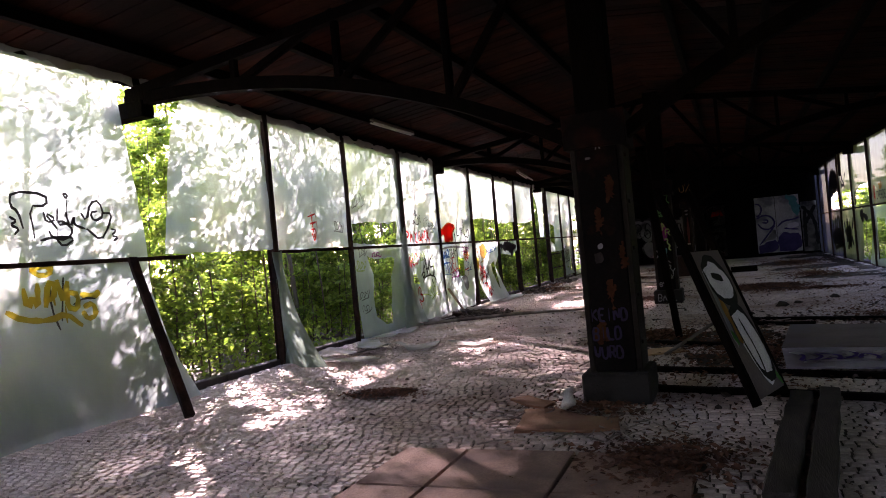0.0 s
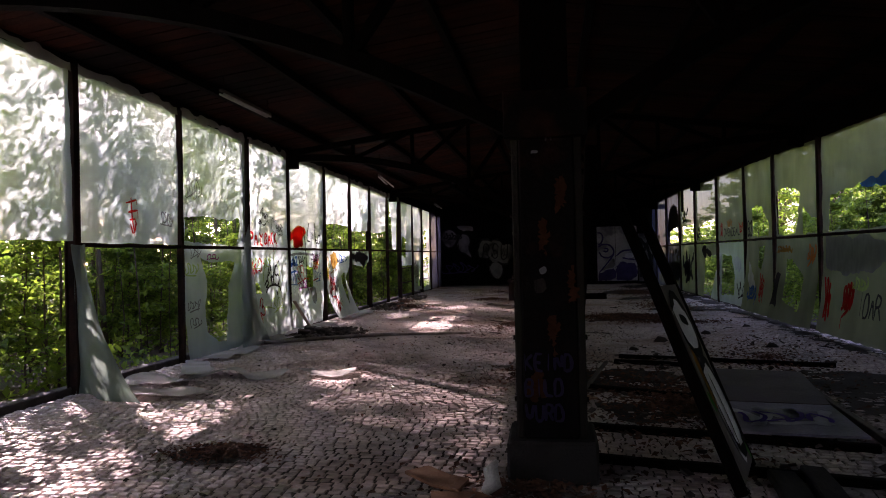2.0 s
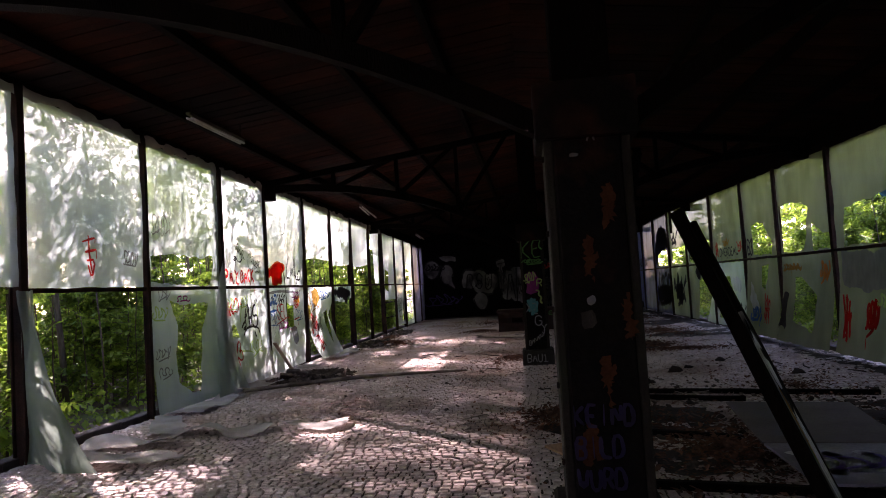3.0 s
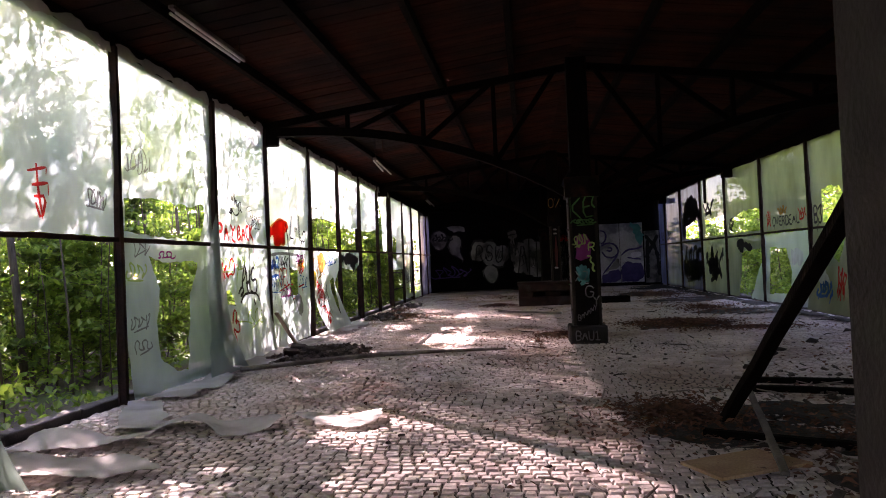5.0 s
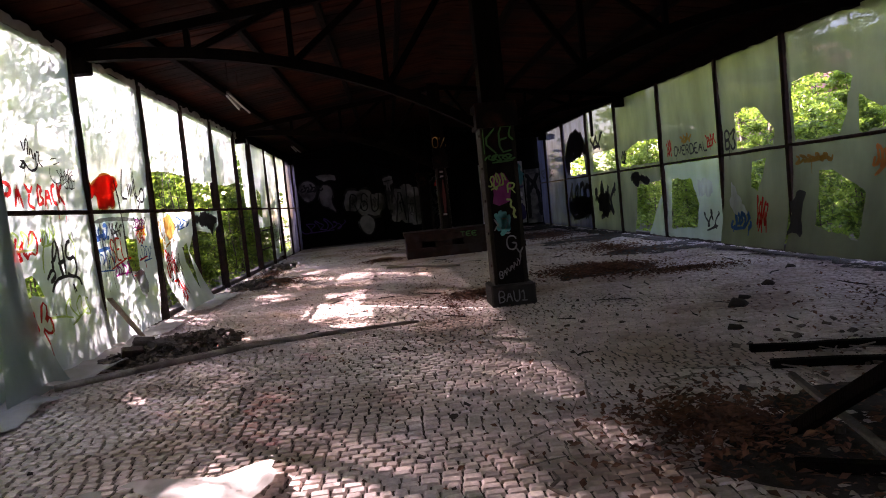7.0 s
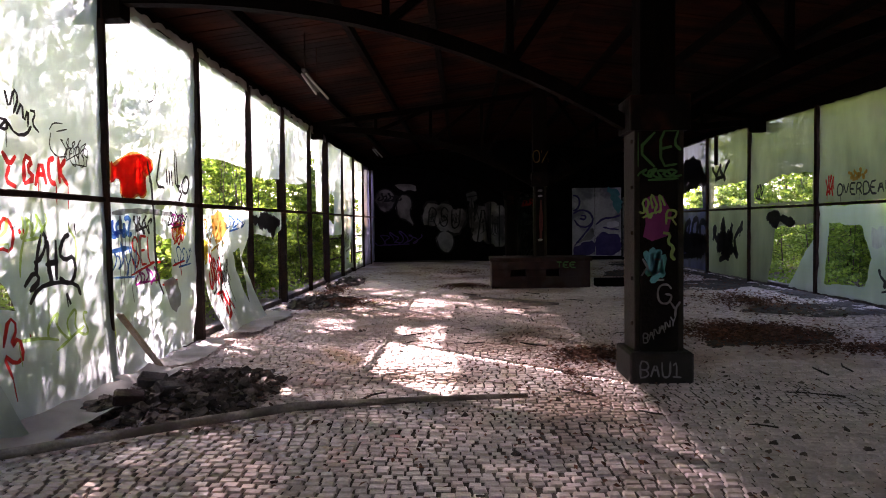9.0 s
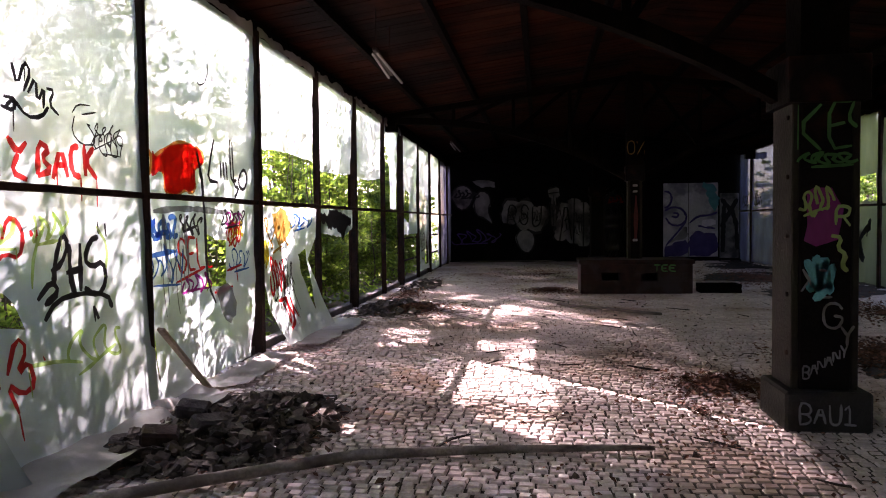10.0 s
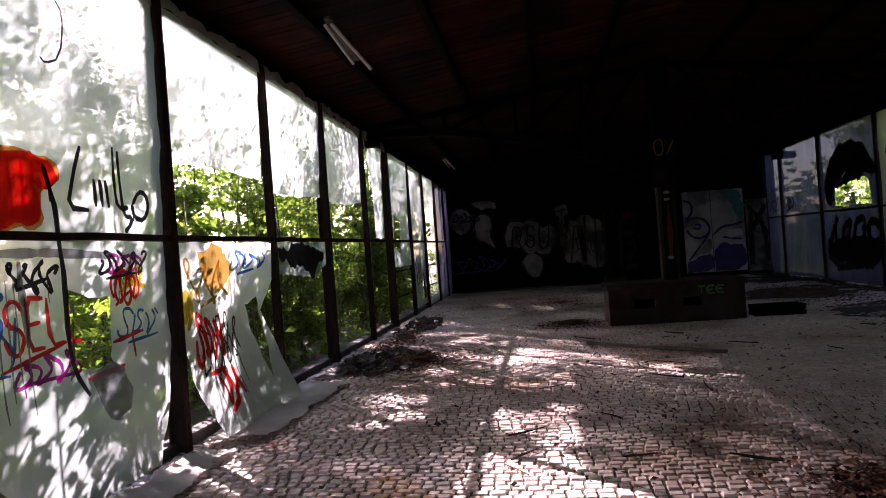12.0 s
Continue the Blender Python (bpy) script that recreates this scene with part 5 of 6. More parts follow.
# dark soil spread between the joists and under the leaf beds; on the right also painted shade
def soil(poly, seed, label="dark soil and rotten leaves spread over the setts"):
    def to_space(u, v):
        return (u, v, 0.008 + 0.022 * max(-0.3, noise.noise(Vector((u * 1.6, v * 1.6, seed)))) + 0.008 * noise.noise(Vector((u * 7, v * 7, seed))))
    verts, faces = cut_sheet(poly, [], to_space, 0.1, 0.09, seed)
    return tagged(solid("soil_patch", verts, faces, HUMUS, None, "", True), label, "soil", kind="stuff")


soil([(-1.8, 10.1), (-1.4, 10.6), (-0.6, 11.1), (0.1, 10.9), (0.0, 9.9), (-0.6, 9.5), (-1.5, 9.6)], 3.1)
soil([(-1.0, 8.9), (-0.1, 9.1), (0.0, 8.2), (-0.9, 8.2)], 3.4)
soil([(1.35, 11.2), (2.9, 10.6), (3.0, 8.6), (1.4, 8.5)], 3.6)
soil([(0.6, 6.4), (1.9, 6.9), (2.3, 5.0), (0.7, 4.6)], 3.8)
soil([(-0.7, 17.4), (-0.3, 18.6), (0.3, 19.2), (1.0, 19.0), (1.2, 18.2), (0.6, 17.6)], 5.2)
# from here to the wall strip, soil colour also holds the right floor's shade
soil([(0.9, 20.6), (1.6, 21.6), (2.9, 21.4), (3.0, 20.2), (1.8, 19.8)], 4.1)
soil([(0.6, 24.4), (1.0, 26.0), (2.6, 26.6), (3.1, 25.0), (1.9, 24.0)], 4.2)
soil([(0.2, 28.0), (0.8, 30.2), (2.4, 30.8), (3.0, 28.8), (1.6, 27.6)], 4.3)
soil([(1.5, 32.0), (1.4, 34.6), (3.0, 35.0), (3.1, 32.2)], 4.4)
soil([(2.95, 11.5), (2.8, 15.0), (2.95, 18.0), (2.7, 21.0), (2.9, 24.0), (2.65, 28.0), (2.85, 32.0), (2.6, 36.2), (3.3, 36.2), (3.3, 11.5)], 4.6, "dark soil and painted shade along the foot of the window wall")
soil([(-6.8, 21.2), (-6.2, 21.4), (-5.5, 22.0), (-5.6, 22.9), (-6.2, 23.4), (-6.8, 23.3)], 6.3)
soil([(-4.35, 6.85), (-4.0, 6.75), (-3.62, 6.95), (-3.7, 7.2), (-4.1, 7.28), (-4.38, 7.1)], 7.4)
soil([(-6.7, 14.4), (-5.6, 14.3), (-5.2, 15.2), (-5.3, 16.2), (-6.2, 16.5), (-6.7, 16.0)], 8.5)

# fallen plastic on the floor
def fallen(poly, seed, high=0.06, mat=PLASTIC_FLOOR, label="dusty crumpled plastic sheet lying on the floor"):
    def to_space(u, v):
        z = 0.014 + high * max(0.0, 0.35 + noise.noise(Vector((u * 2.2, v * 2.2, seed)))) + 0.02 * abs(noise.noise(Vector((u * 7, v * 7, seed))))
        return (u, v, z)
    verts, faces = cut_sheet(poly, [], to_space, 0.07, 0.03, seed)
    return tagged(solid("fallen_sheet", verts, faces, mat, None, "", True), label, "plastic sheet", "fallen plastic sheets")


fallen([(-6.85, 11.5), (-6.6, 11.7), (-6.1, 10.9), (-5.95, 10.3), (-6.2, 10.2), (-6.6, 10.9)], 1)
fallen([(-6.1, 10.78), (-5.4, 10.62), (-4.9, 10.7), (-4.8, 10.45), (-5.05, 10.08), (-5.6, 10.3), (-6.1, 10.25)], 2, 0.1)
fallen([(-4.85, 10.75), (-4.05, 10.85), (-3.95, 10.6), (-4.1, 10.3), (-4.5, 10.4)], 3, 0.09)
fallen([(-6.85, 10.2), (-5.8, 10.15), (-5.7, 9.9), (-6.2, 9.7), (-6.85, 9.7)], 4, 0.1)
fallen([(-6.5, 9.55), (-5.6, 9.45), (-5.2, 9.15), (-5.5, 8.9), (-6.5, 8.95)], 5, 0.08)
fallen([(-6.85, 13.6), (-6.35, 13.7), (-6.2, 14.6), (-6.35, 15.4), (-6.8, 15.6)], 6, 0.1)
fallen([(-6.8, 15.7), (-6.35, 15.6), (-6.3, 16.3), (-6.8, 16.4)], 7, 0.12)
fallen([(-6.85, 16.4), (-6.4, 16.6), (-6.5, 18.2), (-6.8, 18.3)], 8, 0.04)
fallen([(-6.85, 18.4), (-6.35, 18.5), (-6.3, 20.7), (-6.6, 20.9), (-6.85, 20.8)], 9, 0.06)
fallen([(-6.8, 11.7), (-6.3, 11.8), (-6.35, 13.4), (-6.8, 13.5)], 10, 0.05)


# ---- lamps that hang dark under the ceiling ----
def tube_lamp(y0, y1, x, hang=0.0):
    z = roof_z(x) - 0.25 - 1.0 * hang
    t = thing("fluorescent_lamp", "unlit fluorescent tube lamp under the ceiling" if not hang else "broken fluorescent lamp dangling from the ceiling", "lamp", (x, y0, z), "ceiling lamps")
    bar("housing", (0, 0, 0.03), (0, y1 - y0, 0.03 - hang * 0.35), 0.06, 0.04, GREY_WOOD, t)
    tube("tube", [(0.03, 0.04, -0.02), (0.03 + hang * 0.4, y1 - y0 - 0.04, -0.02 - hang * 0.6)], 0.016, LAMP_METAL, t)
    tube("tube", [(-0.03, 0.04, -0.02), (-0.03, y1 - y0 - 0.04, -0.02 - hang * 0.35)], 0.016, LAMP_METAL, t)
    for y in (0.1, y1 - y0 - 0.1):
        tube("hanger", [(0, y, 0.03), (0, y, roof_z(x) - z + 0.01)], 0.008, IRON, t, "", 5)
    return t


tube_lamp(10.87, 12.57, -5.9)
tube_lamp(18.95, 19.95, -5.7, 0.3)
tube_lamp(29.3, 30.5, -6.05, 0.2)


# ---- rubble and litter ----
def chips(name, centre, size, count, small, mat, label, category, pile=0.0, seed=1, flat=0.5):
    rng = random.Random(seed)
    verts, faces = [], []
    for _ in range(count):
        a, r = rng.uniform(0, 2 * math.pi), rng.random() ** 0.7
        x, y = centre[0] + math.cos(a) * r * size[0], centre[1] + math.sin(a) * r * size[1]
        s = small * rng.uniform(0.4, 1.5)
        z = pile * max(0, 1 - r) * rng.random() + s * flat * 0.4
        q = Euler((rng.uniform(-0.6, 0.6), rng.uniform(-0.6, 0.6), rng.uniform(0, 6.3))).to_quaternion()
        base = len(verts)
        for c in ((-1, -1, -1), (1, -1, -1), (1, 1, -1), (-1, 1, -1), (-1, -1, 1), (1, -1, 1), (1, 1, 1), (-1, 1, 1)):
            k = Vector((c[0] * s * rng.uniform(0.3, 0.6), c[1] * s * rng.uniform(0.25, 0.5), c[2] * s * flat * rng.uniform(0.25, 0.5)))
            p = q @ k + Vector((x, y, z))
            verts.append((p.x, p.y, max(p.z, 0.004)))
        faces += [tuple(base + i for i in f) for f in ((0, 3, 2, 1), (4, 5, 6, 7), (0, 1, 5, 4), (1, 2, 6, 5), (2, 3, 7, 6), (3, 0, 4, 7))]
    return tagged(solid(name, verts, faces, mat), label, category, kind="stuff")


def litter(centre, size, count, seed, small=0.07, mat=None, pile=0.03, label="scattered dry brown leaves on the setts"):
    rng = random.Random(seed)
    verts, faces = [], []
    for _ in range(count):
        a, r = rng.uniform(0, 2 * math.pi), abs(rng.gauss(0, 0.5))
        x, y = centre[0] + math.cos(a) * r * size[0], centre[1] + math.sin(a) * r * size[1]
        s = small * rng.uniform(0.4, 1.3)
        q = Euler((rng.uniform(-0.5, 0.5), rng.uniform(-0.5, 0.5), rng.uniform(0, 6.3))).to_quaternion()
        z = 0.012 + pile * rng.random() * max(0, 1 - r)
        base = len(verts)
        for c in ((-0.5, 0, 0), (0, -0.28, 0.12), (0.5, 0, 0.05), (0, 0.28, 0.14)):
            p = q @ (Vector(c) * s) + Vector((x, y, z))
            verts.append((p.x, p.y, max(p.z, 0.006)))
        faces += [(base, base + 1, base + 2), (base, base + 2, base + 3)]
    return tagged(solid("leaf_litter", verts, faces, mat or LITTER), label, "leaf litter", kind="stuff")


chips("rubble_heap", (-5.9, 15.3), (0.72, 1.0), 900, 0.07, RUBBLE, "heap of broken stone and brick on the setts", "rubble", 0.12, 3)
for x, y, a, mat, label in ((-6.25, 14.85, 25, BRICK, "broken red brick lying on the rubble"), (-6.05, 15.15, 50, CONCRETE, "broken concrete slab piece on the rubble"), (-6.35, 15.5, 10, CONCRETE, "broken pale concrete lump on the rubble")):
    ob = box("rubble_block", (-0.12, -0.08, 0.0), (0.12, 0.08, 0.1), mat, bevel=0.018)
    ob.matrix_basis = pose(x, y, 0.05, 14, 8, a)
    tagged(ob, label, "rubble block")
chips("rubble_heap", (-6.2, 22.3), (0.6, 1.1), 220, 0.09, RUBBLE, "low heap of rubble and dry leaves by the posts", "rubble", 0.12, 8)
chips("rubble_heap", (-6.45, 26.5), (0.4, 1.6), 160, 0.09, RUBBLE, "low heap of rubble and dry leaves by the posts", "rubble", 0.08, 9)
litter((-5.9, 15.3), (1.0, 1.3), 700, 21)
litter((-5.8, 22.2), (1.0, 1.0), 1500, 22, pile=0.1)
litter((-3.5, 25.4), (0.8, 0.7), 900, 23, pile=0.08)
litter((0.2, 18.4), (1.25, 1.15), 5200, 24, pile=0.07)
litter((1.2, 17.2), (1.2, 0.5), 1200, 35, pile=0.04)
litter((1.6, 22.0), (1.4, 2.4), 1800, 36, pile=0.04)
litter((-2.1, 17.0), (0.6, 0.6), 1300, 25, pile=0.04)
litter((-1.5, 10.6), (0.8, 0.9), 1800, 26, pile=0.08)
litter((1.7, 28.5), (1.5, 4.5), 2600, 37, pile=0.03)
litter((-4.0, 7.0), (0.5, 0.32), 1700, 27, small=0.05, pile=0.04)
litter((-0.9, 4.9), (0.7, 0.7), 1500, 28, pile=0.05)
litter((-0.2, 9.0), (1.5, 2.6), 3000, 29, pile=0.05)
litter((-1.6, 6.3), (0.9, 0.7), 700, 30)
litter((-6.4, 25.0), (0.5, 4.5), 1500, 31, pile=0.05)
litter((-2.5, 16.0), (4.0, 12.0), 2200, 32, small=0.05)
litter((1.5, 12.0), (2.2, 5.0), 1600, 33, small=0.06)
litter((-3.5, 30.0), (3.5, 5.5), 900, 34, small=0.07)
chips("debris", (-1.5, 14.0), (4.5, 11.0), 420, 0.035, RUBBLE, "small chips of stone and wood strewn on the floor", "debris", 0, 5)
chips("debris", (0.6, 9.5), (2.2, 3.4), 260, 0.05, RUBBLE, "dark chips and splinters between the joists", "debris", 0.03, 6)


def twigs(area, count, seed, mat, label):
    """Sticks and splinters strewn over a stretch of floor."""
    rng = random.Random(seed)
    verts, faces = [], []
    for _ in range(count):
        x, y, a, half = rng.uniform(area[0], area[1]), rng.uniform(area[2], area[3]), rng.uniform(0, 3.14), rng.uniform(0.05, 0.2)
        bend = rng.uniform(-0.03, 0.03)
        pts = [(x - math.cos(a) * half, y - math.sin(a) * half, 0.014), (x + bend, y - bend, 0.022), (x + math.cos(a) * half, y + math.sin(a) * half, 0.016 + rng.uniform(0, 0.03))]
        r = rng.uniform(0.004, 0.011)
        tube_data(pts, [r, r, r * 0.6], 5, verts, faces)
    return tagged(solid("twigs", verts, faces, mat), label, "twigs", kind="stuff")


twigs((-2.6, 0.6, 8.4, 12.5), 70, 51, DUSTY, "pale sticks and splinters strewn on the setts")
twigs((-4.5, 2.8, 12.5, 24.0), 60, 52, OLD_PLANK, "dark sticks strewn on the setts")
twigs((-2.4, -0.9, 5.2, 6.4), 45, 53, DUSTY, "pale straw and splinters beside the pillar")
twigs((-6.3, -4.6, 20.8, 23.6), 70, 54, DUSTY, "pale twigs mixed with dry leaves by the posts")
twigs((0.6, 2.6, 4.4, 7.0), 50, 55, GREY_WOOD, "grey splinters on the dark floor")
for x, y, k in ((0.35, 13.9, 0.11), (0.62, 14.3, 0.07), (1.3, 15.0, 0.08), (-0.2, 12.9, 0.06), (1.9, 13.2, 0.09), (2.3, 16.2, 0.07)):
    verts, faces = [], []
    tube_data([(x - k, y, 0.012), (x - 0.4 * k, y + 0.02, k * 0.4), (x + 0.5 * k, y - 0.01, k * 0.35), (x + k, y, 0.012)], [0.01, k * 0.5, k * 0.42, 0.01], 8, verts, faces)
    verts = [v + 0.03 * noise.noise_vector(v * 14) for v in verts]
    tagged(solid("soil_clod", [(v.x, v.y, max(v.z, 0.003)) for v in verts], faces, HUMUS, None, "", True), "dark lump of soil on the setts", "clod", "clods on the floor")
can = thing("plastic_wrap", "crumpled white plastic scrap beside the pillar", "scrap", (-1.85, 6.2, 0))
verts, faces = [], []
tube_data([(0, 0, 0.03), (0.05, 0.04, 0.08), (0.02, 0.1, 0.16), (0.06, 0.14, 0.2)], [0.04, 0.06, 0.045, 0.015], 7, verts, faces)
verts = [v + 0.025 * noise.noise_vector(v * 20) for v in verts]
solid("wrap", [(v.x, v.y, max(v.z, 0.004)) for v in verts], faces, LAMP_METAL, can, "", True)


# ---- a house behind the trees ----
house = thing("house", "brown rendered house with a red-brown roof behind the trees", "house", (22, 47, -0.16), turn=-25)
box("wall", (-6, -4, 0), (6, 4, 5.6), FACADE, house, bevel=0.02)
solid("roof", [(-6.4, -4.5, 5.5), (6.4, -4.5, 5.5), (6.4, 4.5, 5.5), (-6.4, 4.5, 5.5), (-6.4, 0, 8.6), (6.4, 0, 8.6)], [(0, 1, 5, 4), (3, 4, 5, 2), (0, 4, 3), (1, 2, 5), (0, 3, 2, 1)], TILES, house, "red-brown tiled roof")
for fx in (-4.2, -1.4, 1.4, 4.2):
    for fz in (1.0, 3.6):
        w = box("window", (fx - 0.55, -4.07, fz), (fx + 0.55, -3.98, fz + 1.3), LAMP_METAL, house, "white window frame")
        for sx in (-0.27, 0.27):
            box("pane", (fx + sx - 0.22, -4.09, fz + 0.08), (fx + sx + 0.22, -4.072, fz + 1.22), DARK_GLASS, w, bevel=0)


# ---- trees and saplings ----
def grow(name, height, spread, base, limbs, twigs, leaves, leaf, radius, seed, mat, label, category, group):
    """A stem with limbs and twigs, and a crown of single leaves in loose sprays."""
    rng = random.Random(seed)
    t = thing(name, label, category, (0, 0, 0), group)
    verts, faces = [], []
    stem, p = [], Vector((0, 0, -0.2))
    drift = Vector((rng.uniform(-0.08, 0.08), rng.uniform(-0.08, 0.08), 0))
    for i in range(9):
        stem.append(p.copy())
        p = p + Vector((drift.x + rng.uniform(-0.05, 0.05), drift.y + rng.uniform(-0.05, 0.05), 1)) * ((height + 0.2) / 8)
    tube_data(stem, [radius * (1 - 0.85 * i / 8) for i in range(9)], 7, verts, faces)
    centres = []
    for i in range(limbs):
        k = base + (1 - base) * (i + rng.random()) / limbs
        at = k * 8
        j = min(7, int(at))
        root = stem[j].lerp(stem[j + 1], at - j)
        a = rng.uniform(0, 2 * math.pi)
        reach = spread * (1.05 - 0.75 * max(0, (k - base) / (1 - base)) ** 1.5) * rng.uniform(0.6, 1.1)
        tip = root + Vector((math.cos(a) * reach, math.sin(a) * reach, reach * rng.uniform(0.15, 0.7)))
        mid = root.lerp(tip, 0.5) + Vector((0, 0, 0.1 * reach))
        tube_data([root, mid, tip], [radius * 0.35 * (1 - 0.6 * k), radius * 0.2 * (1 - 0.6 * k), radius * 0.05], 5, verts, faces)
        for _ in range(twigs):
            s = rng.uniform(0.3, 1.0)
            o = root.lerp(mid, s * 2) if s < 0.5 else mid.lerp(tip, s * 2 - 1)
            e = o + Vector((rng.uniform(-1, 1), rng.uniform(-1, 1), rng.uniform(-0.25, 0.45))) * reach * 0.45
            tube_data([o, e], [radius * 0.07 + 0.003, 0.003], 4, verts, faces)
            centres.append((o, e))
    solid("trunk", verts, faces, BARK, t, "grey-brown bark", True)
    verts, faces = [], []
    for _ in range(leaves):
        o, e = centres[rng.randrange(len(centres))]
        d = (e - o)
        c = o.lerp(e, rng.uniform(0.1, 1.1)) + Vector((rng.gauss(0, 1), rng.gauss(0, 1), rng.gauss(0, 0.5))) * (0.09 * spread ** 0.5)
        s = leaf * rng.uniform(0.6, 1.25)
        q = Euler((rng.gauss(0, 0.55), rng.gauss(0, 0.55), rng.uniform(0, 6.3))).to_quaternion()
        b = len(verts)
        for v in ((-0.5, 0, 0), (-0.05, -0.3, 0.08), (0.5, 0, -0.06), (-0.05, 0.3, 0.08)):
            verts.append(c + q @ (Vector(v) * s))
        faces += [(b, b + 1, b + 2), (b, b + 2, b + 3)]
    solid("crown", verts, faces, mat, t, "fresh green leaves")
    return t


SAPLINGS = [grow("sapling", h, sp_, 0.07, 20, 6, n, 0.14, 0.022, 100 + i, LEAF if i % 3 else LEAF_DARK, "slender young tree with fresh green leaves", "sapling", "undergrowth round the pavilion")
            for i, (h, sp_, n) in enumerate(((3.2, 0.85, 1200), (2.6, 0.95, 1150), (3.8, 0.95, 1400), (2.2, 0.9, 950), (4.4, 1.1, 1500)))]
TREES = [grow("tree", h, sp_, 0.28, 24, 9, n, 0.17, r, 200 + i, LEAF, "broad-leaved tree with a thin trunk and airy crown", "tree", "trees round the pavilion")
         for i, (h, sp_, n, r) in enumerate(((9.0, 2.4, 5200, 0.11), (11.0, 2.8, 6500, 0.15), (7.0, 2.0, 4200, 0.08)))]
SHADERS = [grow("tree", h, sp_, 0.42, 30, 12, n, 0.12, r, 300 + i, LEAF, "young broad-leaved tree close to the window wall", "tree", "trees round the pavilion")
           for i, (h, sp_, n, r) in enumerate(((7.5, 2.1, 2700, 0.05), (8.5, 2.3, 3100, 0.055), (6.6, 2.0, 2400, 0.045)))]
used = set()


def plant(kinds, k, x, y, turn, size):
    src = kinds[k % len(kinds)]
    m = pose(x, y, -0.16, 0, 0, turn)
    if (src.name not in used):
        used.add(src.name)
        src.scale = (size, size, size)
        src.matrix_basis = m @ Matrix.Diagonal((size, size, size, 1))
        return src
    ob = copy_thing(src, m)
    ob.scale = (size, size, size)
    return ob


rng = random.Random(77)
for i in range(190):
    plant(SAPLINGS, i, LEFT_X - 0.9 - 6.5 * rng.random() ** 1.3, 3 + i * 0.19 + rng.uniform(-0.6, 0.6), rng.uniform(0, 360), rng.uniform(0.7, 1.05))
for i in range(190):
    plant(SAPLINGS, i + 2, RIGHT_X + 1.2 + 7 * rng.random() ** 1.2, 8 + i * 0.19 + rng.uniform(-0.6, 0.6), rng.uniform(0, 360), rng.uniform(0.6, 1.0))
for i in range(42):
    at_y = i * 1.05 + rng.uniform(-0.5, 0.5)
    if 21.5 < at_y < 27.5 and i % 2:
        continue
    plant(SHADERS, i, LEFT_X - 2.2 - 4.2 * rng.random(), at_y, rng.uniform(0, 360), rng.uniform(0.85, 1.15))
for i in range(22):
    plant(TREES, i, LEFT_X - 7.0 - 10 * rng.random(), -4 + i * 2.4 + rng.uniform(-0.8, 0.8), rng.uniform(0, 360), rng.uniform(0.8, 1.15))
for i in range(38):
    plant(TREES, i + 1, RIGHT_X + 3.5 + 12 * rng.random(), -2 + i * 1.4 + rng.uniform(-0.8, 0.8), rng.uniform(0, 360), rng.uniform(0.8, 1.15))
for i in range(34):
    plant(TREES, i, LEFT_X - 18 - 16 * rng.random(), -8 + i * 1.9, rng.uniform(0, 360), rng.uniform(1.0, 1.4))
for i in range(26):
    plant(TREES, i, RIGHT_X + 18 + 14 * rng.random(), -4 + i * 2.4, rng.uniform(0, 360), rng.uniform(1.0, 1.4))

# a thicket of thin bare stems outside the left wall
rng = random.Random(91)
verts, faces = [], []
for i in range(130):
    x, y = LEFT_X - 0.8 - 4.5 * rng.random() ** 1.4, rng.uniform(6, 32)
    tall, lean_x, lean_y, r = rng.uniform(1.8, 4.2), rng.uniform(-0.25, 0.25), rng.uniform(-0.25, 0.25), rng.uniform(0.008, 0.024)
    pts = [(x + lean_x * k + 0.04 * math.sin(5 * k + i), y + lean_y * k + 0.04 * math.cos(4 * k + i), -0.18 + tall * k) for k in (0.0, 0.35, 0.7, 1.0)]
    tube_data(pts, [r, r * 0.85, r * 0.6, r * 0.25], 5, verts, faces)
tagged(solid("thicket_stems", verts, faces, BARK, None, "", True), "thin bare stems of dense young growth", "stems", kind="stuff")

# low undergrowth over the soil on both sides
for name, xa, xb, seed in (("undergrowth_left", LEFT_X - 11, LEFT_X - 0.45, 61), ("undergrowth_right", RIGHT_X + 0.5, RIGHT_X + 12, 62)):
    rng = random.Random(seed)
    verts, faces = [], []
    for _ in range(26000):
        x, y = rng.uniform(xa, xb), rng.uniform(2, 42)
        tall = 0.75 * max(0.12, 0.5 + noise.noise(Vector((x * 0.6, y * 0.6, seed))))
        c = Vector((x, y, -0.14 + tall * rng.random()))
        q = Euler((rng.gauss(0, 0.6), rng.gauss(0, 0.6), rng.uniform(0, 6.3))).to_quaternion()
        s = rng.uniform(0.06, 0.17)
        b = len(verts)
        verts += [c + q @ (Vector(v) * s) for v in ((-0.5, 0, 0), (-0.05, -0.3, 0.08), (0.5, 0, -0.06), (-0.05, 0.3, 0.08))]
        faces += [(b, b + 1, b + 2), (b, b + 2, b + 3)]
    tagged(solid(name, verts, faces, LEAF), "low green undergrowth on the forest floor", "undergrowth", kind="stuff")

# ---- setts of the floor ----
rng = random.Random(5)
NEAR = (-4.1, -2.9, 12.6, 14.6)
joined_v, joined_f, near = [], [], []


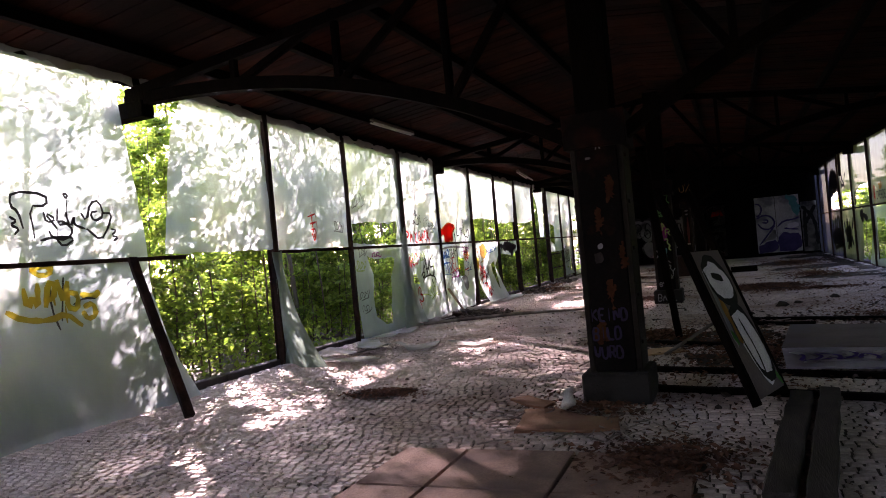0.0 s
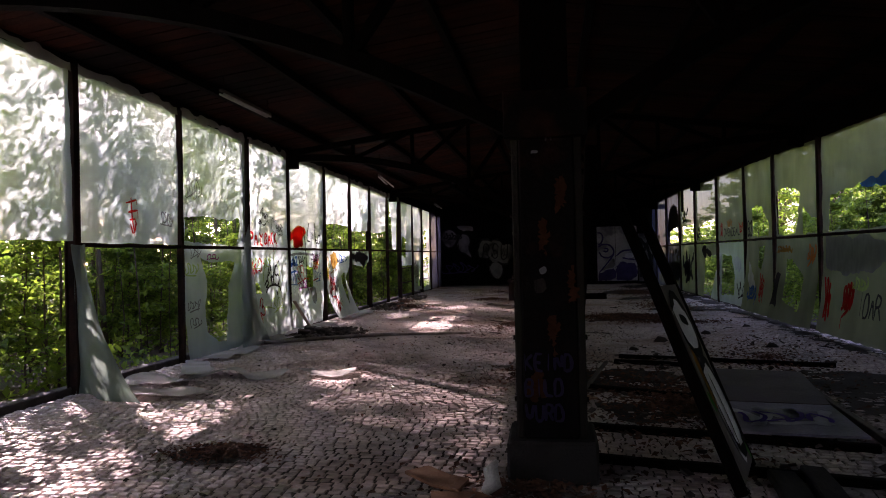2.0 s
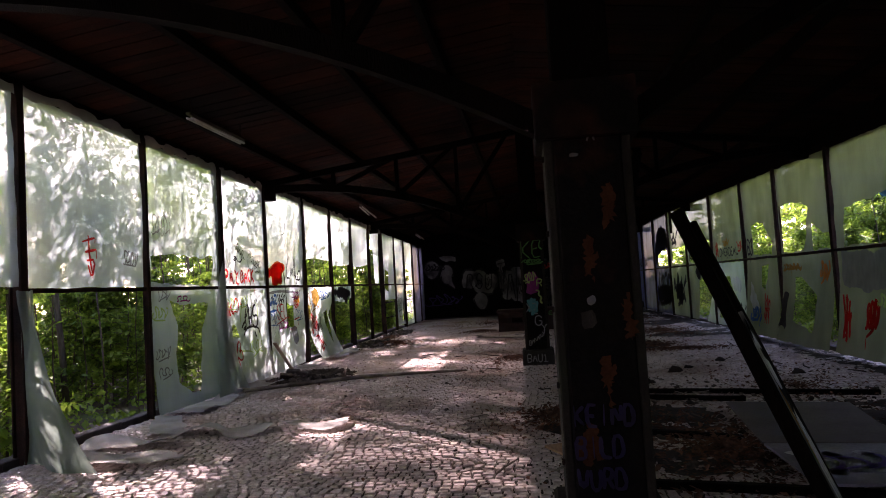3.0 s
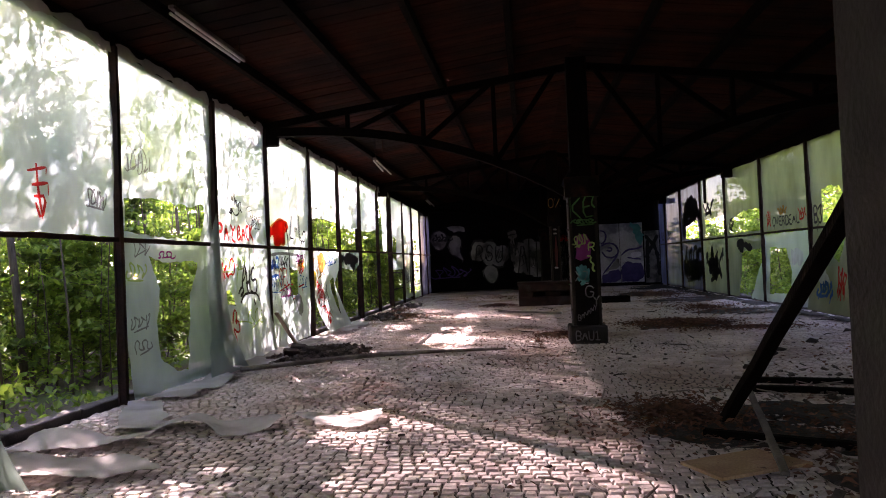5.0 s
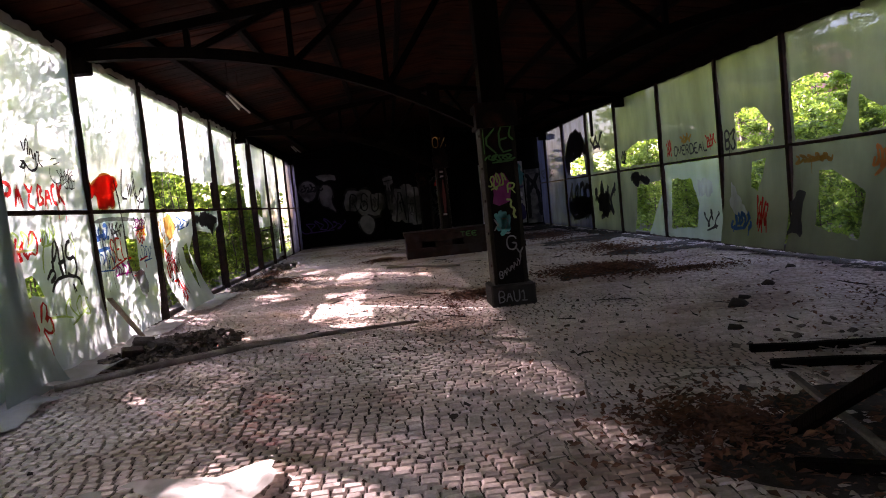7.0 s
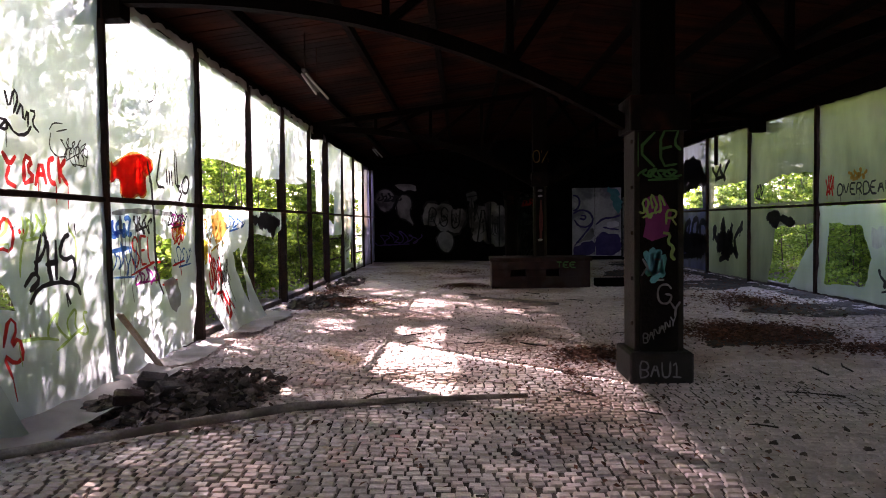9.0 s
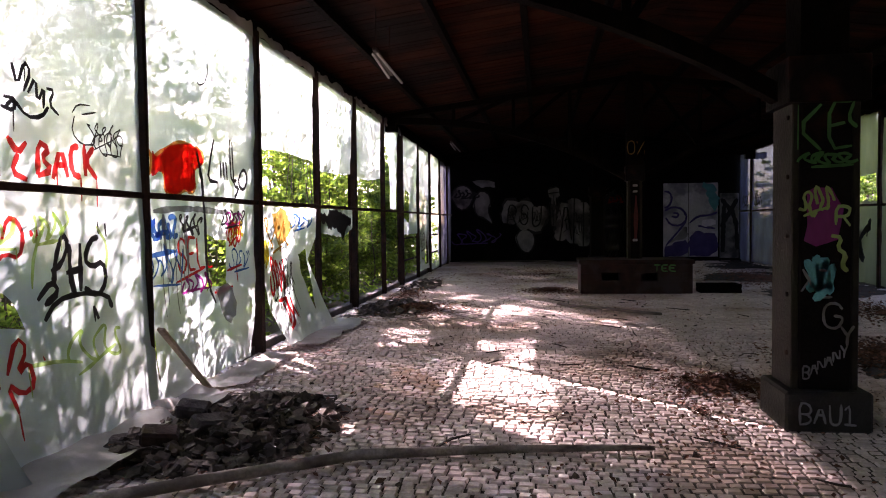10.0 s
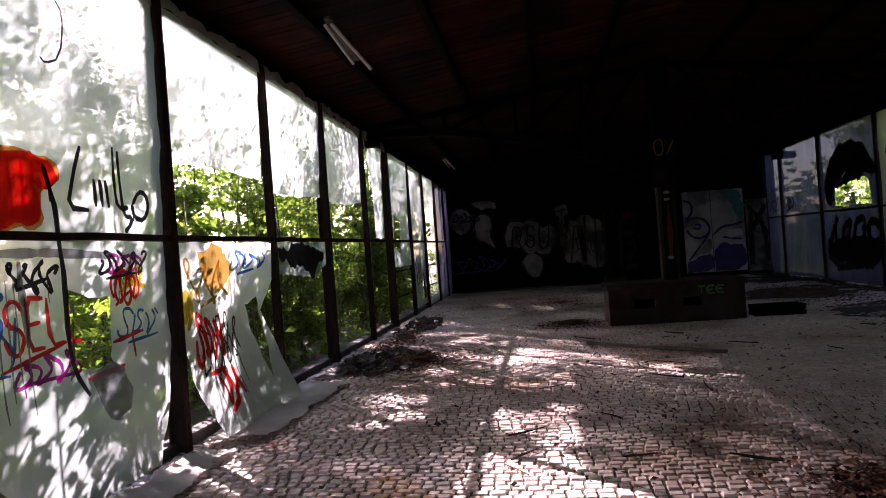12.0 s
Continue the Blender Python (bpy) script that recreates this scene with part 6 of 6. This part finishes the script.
def sett(w, d, lift):
    """A worn stone: a chamfered top on short sides."""
    a, b, c = w / 2, d / 2, 0.0095
    return [(-a, -b, -c * 2), (a, -b, -c * 2), (a, b, -c * 2), (-a, b, -c * 2), (-a + c, -b + c, 0), (a - c, -b + c, 0), (a - c, b - c, 0), (-a + c, b - c, 0)]


SETT_FACES = ((0, 1, 5, 4), (1, 2, 6, 5), (2, 3, 7, 6), (3, 0, 4, 7), (4, 5, 6, 7))
y, row = BACK_Y + 0.05, 0
while y < FAR_Y - 0.06:
    depth = rng.uniform(0.074, 0.086)
    x = LEFT_X + rng.uniform(0.02, 0.1)
    while x < RIGHT_X - 0.1:
        w = rng.uniform(0.075, 0.115)
        yy = y + 0.06 * math.sin(x * 1.7 + row * 0.02) + 0.05 * math.sin(x * 0.6 + y * 0.4) + rng.uniform(-0.006, 0.006)
        cx = x + w / 2
        worn = noise.noise(Vector((cx * 0.5, yy * 0.5, 7)))
        if not (-2.82 < cx < -0.68 and 3.38 < yy < 5.04):
            z = rng.uniform(-0.006, 0.006) + 0.01 * worn
            turn = rng.uniform(-0.09, 0.09)
            if NEAR[0] < cx < NEAR[1] and NEAR[2] < yy < NEAR[3] and len(near) < 300:
                near.append((cx, yy, z, turn))
            else:
                base, co, si = len(joined_v), math.cos(turn), math.sin(turn)
                for vx, vy, vz in sett(w - 0.009, depth - 0.009, 0):
                    joined_v.append((cx + vx * co - vy * si, yy + vx * si + vy * co, z + vz))
                joined_f += [tuple(base + i for i in f) for f in SETT_FACES]
        x += w
    y += depth
    row += 1
stones = solid("setts", joined_v, joined_f, STONE, floor)
stones["kind"] = "stuff"
kinds = [bpy.data.meshes.new("sett") for _ in range(4)]
for me, w in zip(kinds, (0.072, 0.080, 0.088, 0.096)):
    me.from_pydata(sett(w, 0.07, 0), [], SETT_FACES)
    me.materials.append(STONE_ONE)
for i, (x, y, z, turn) in enumerate(near):
    ob = new("sett", kinds[i % 4])
    ob.parent = floor
    ob.matrix_basis = pose(x, y, z, 0, 0, math.degrees(turn))
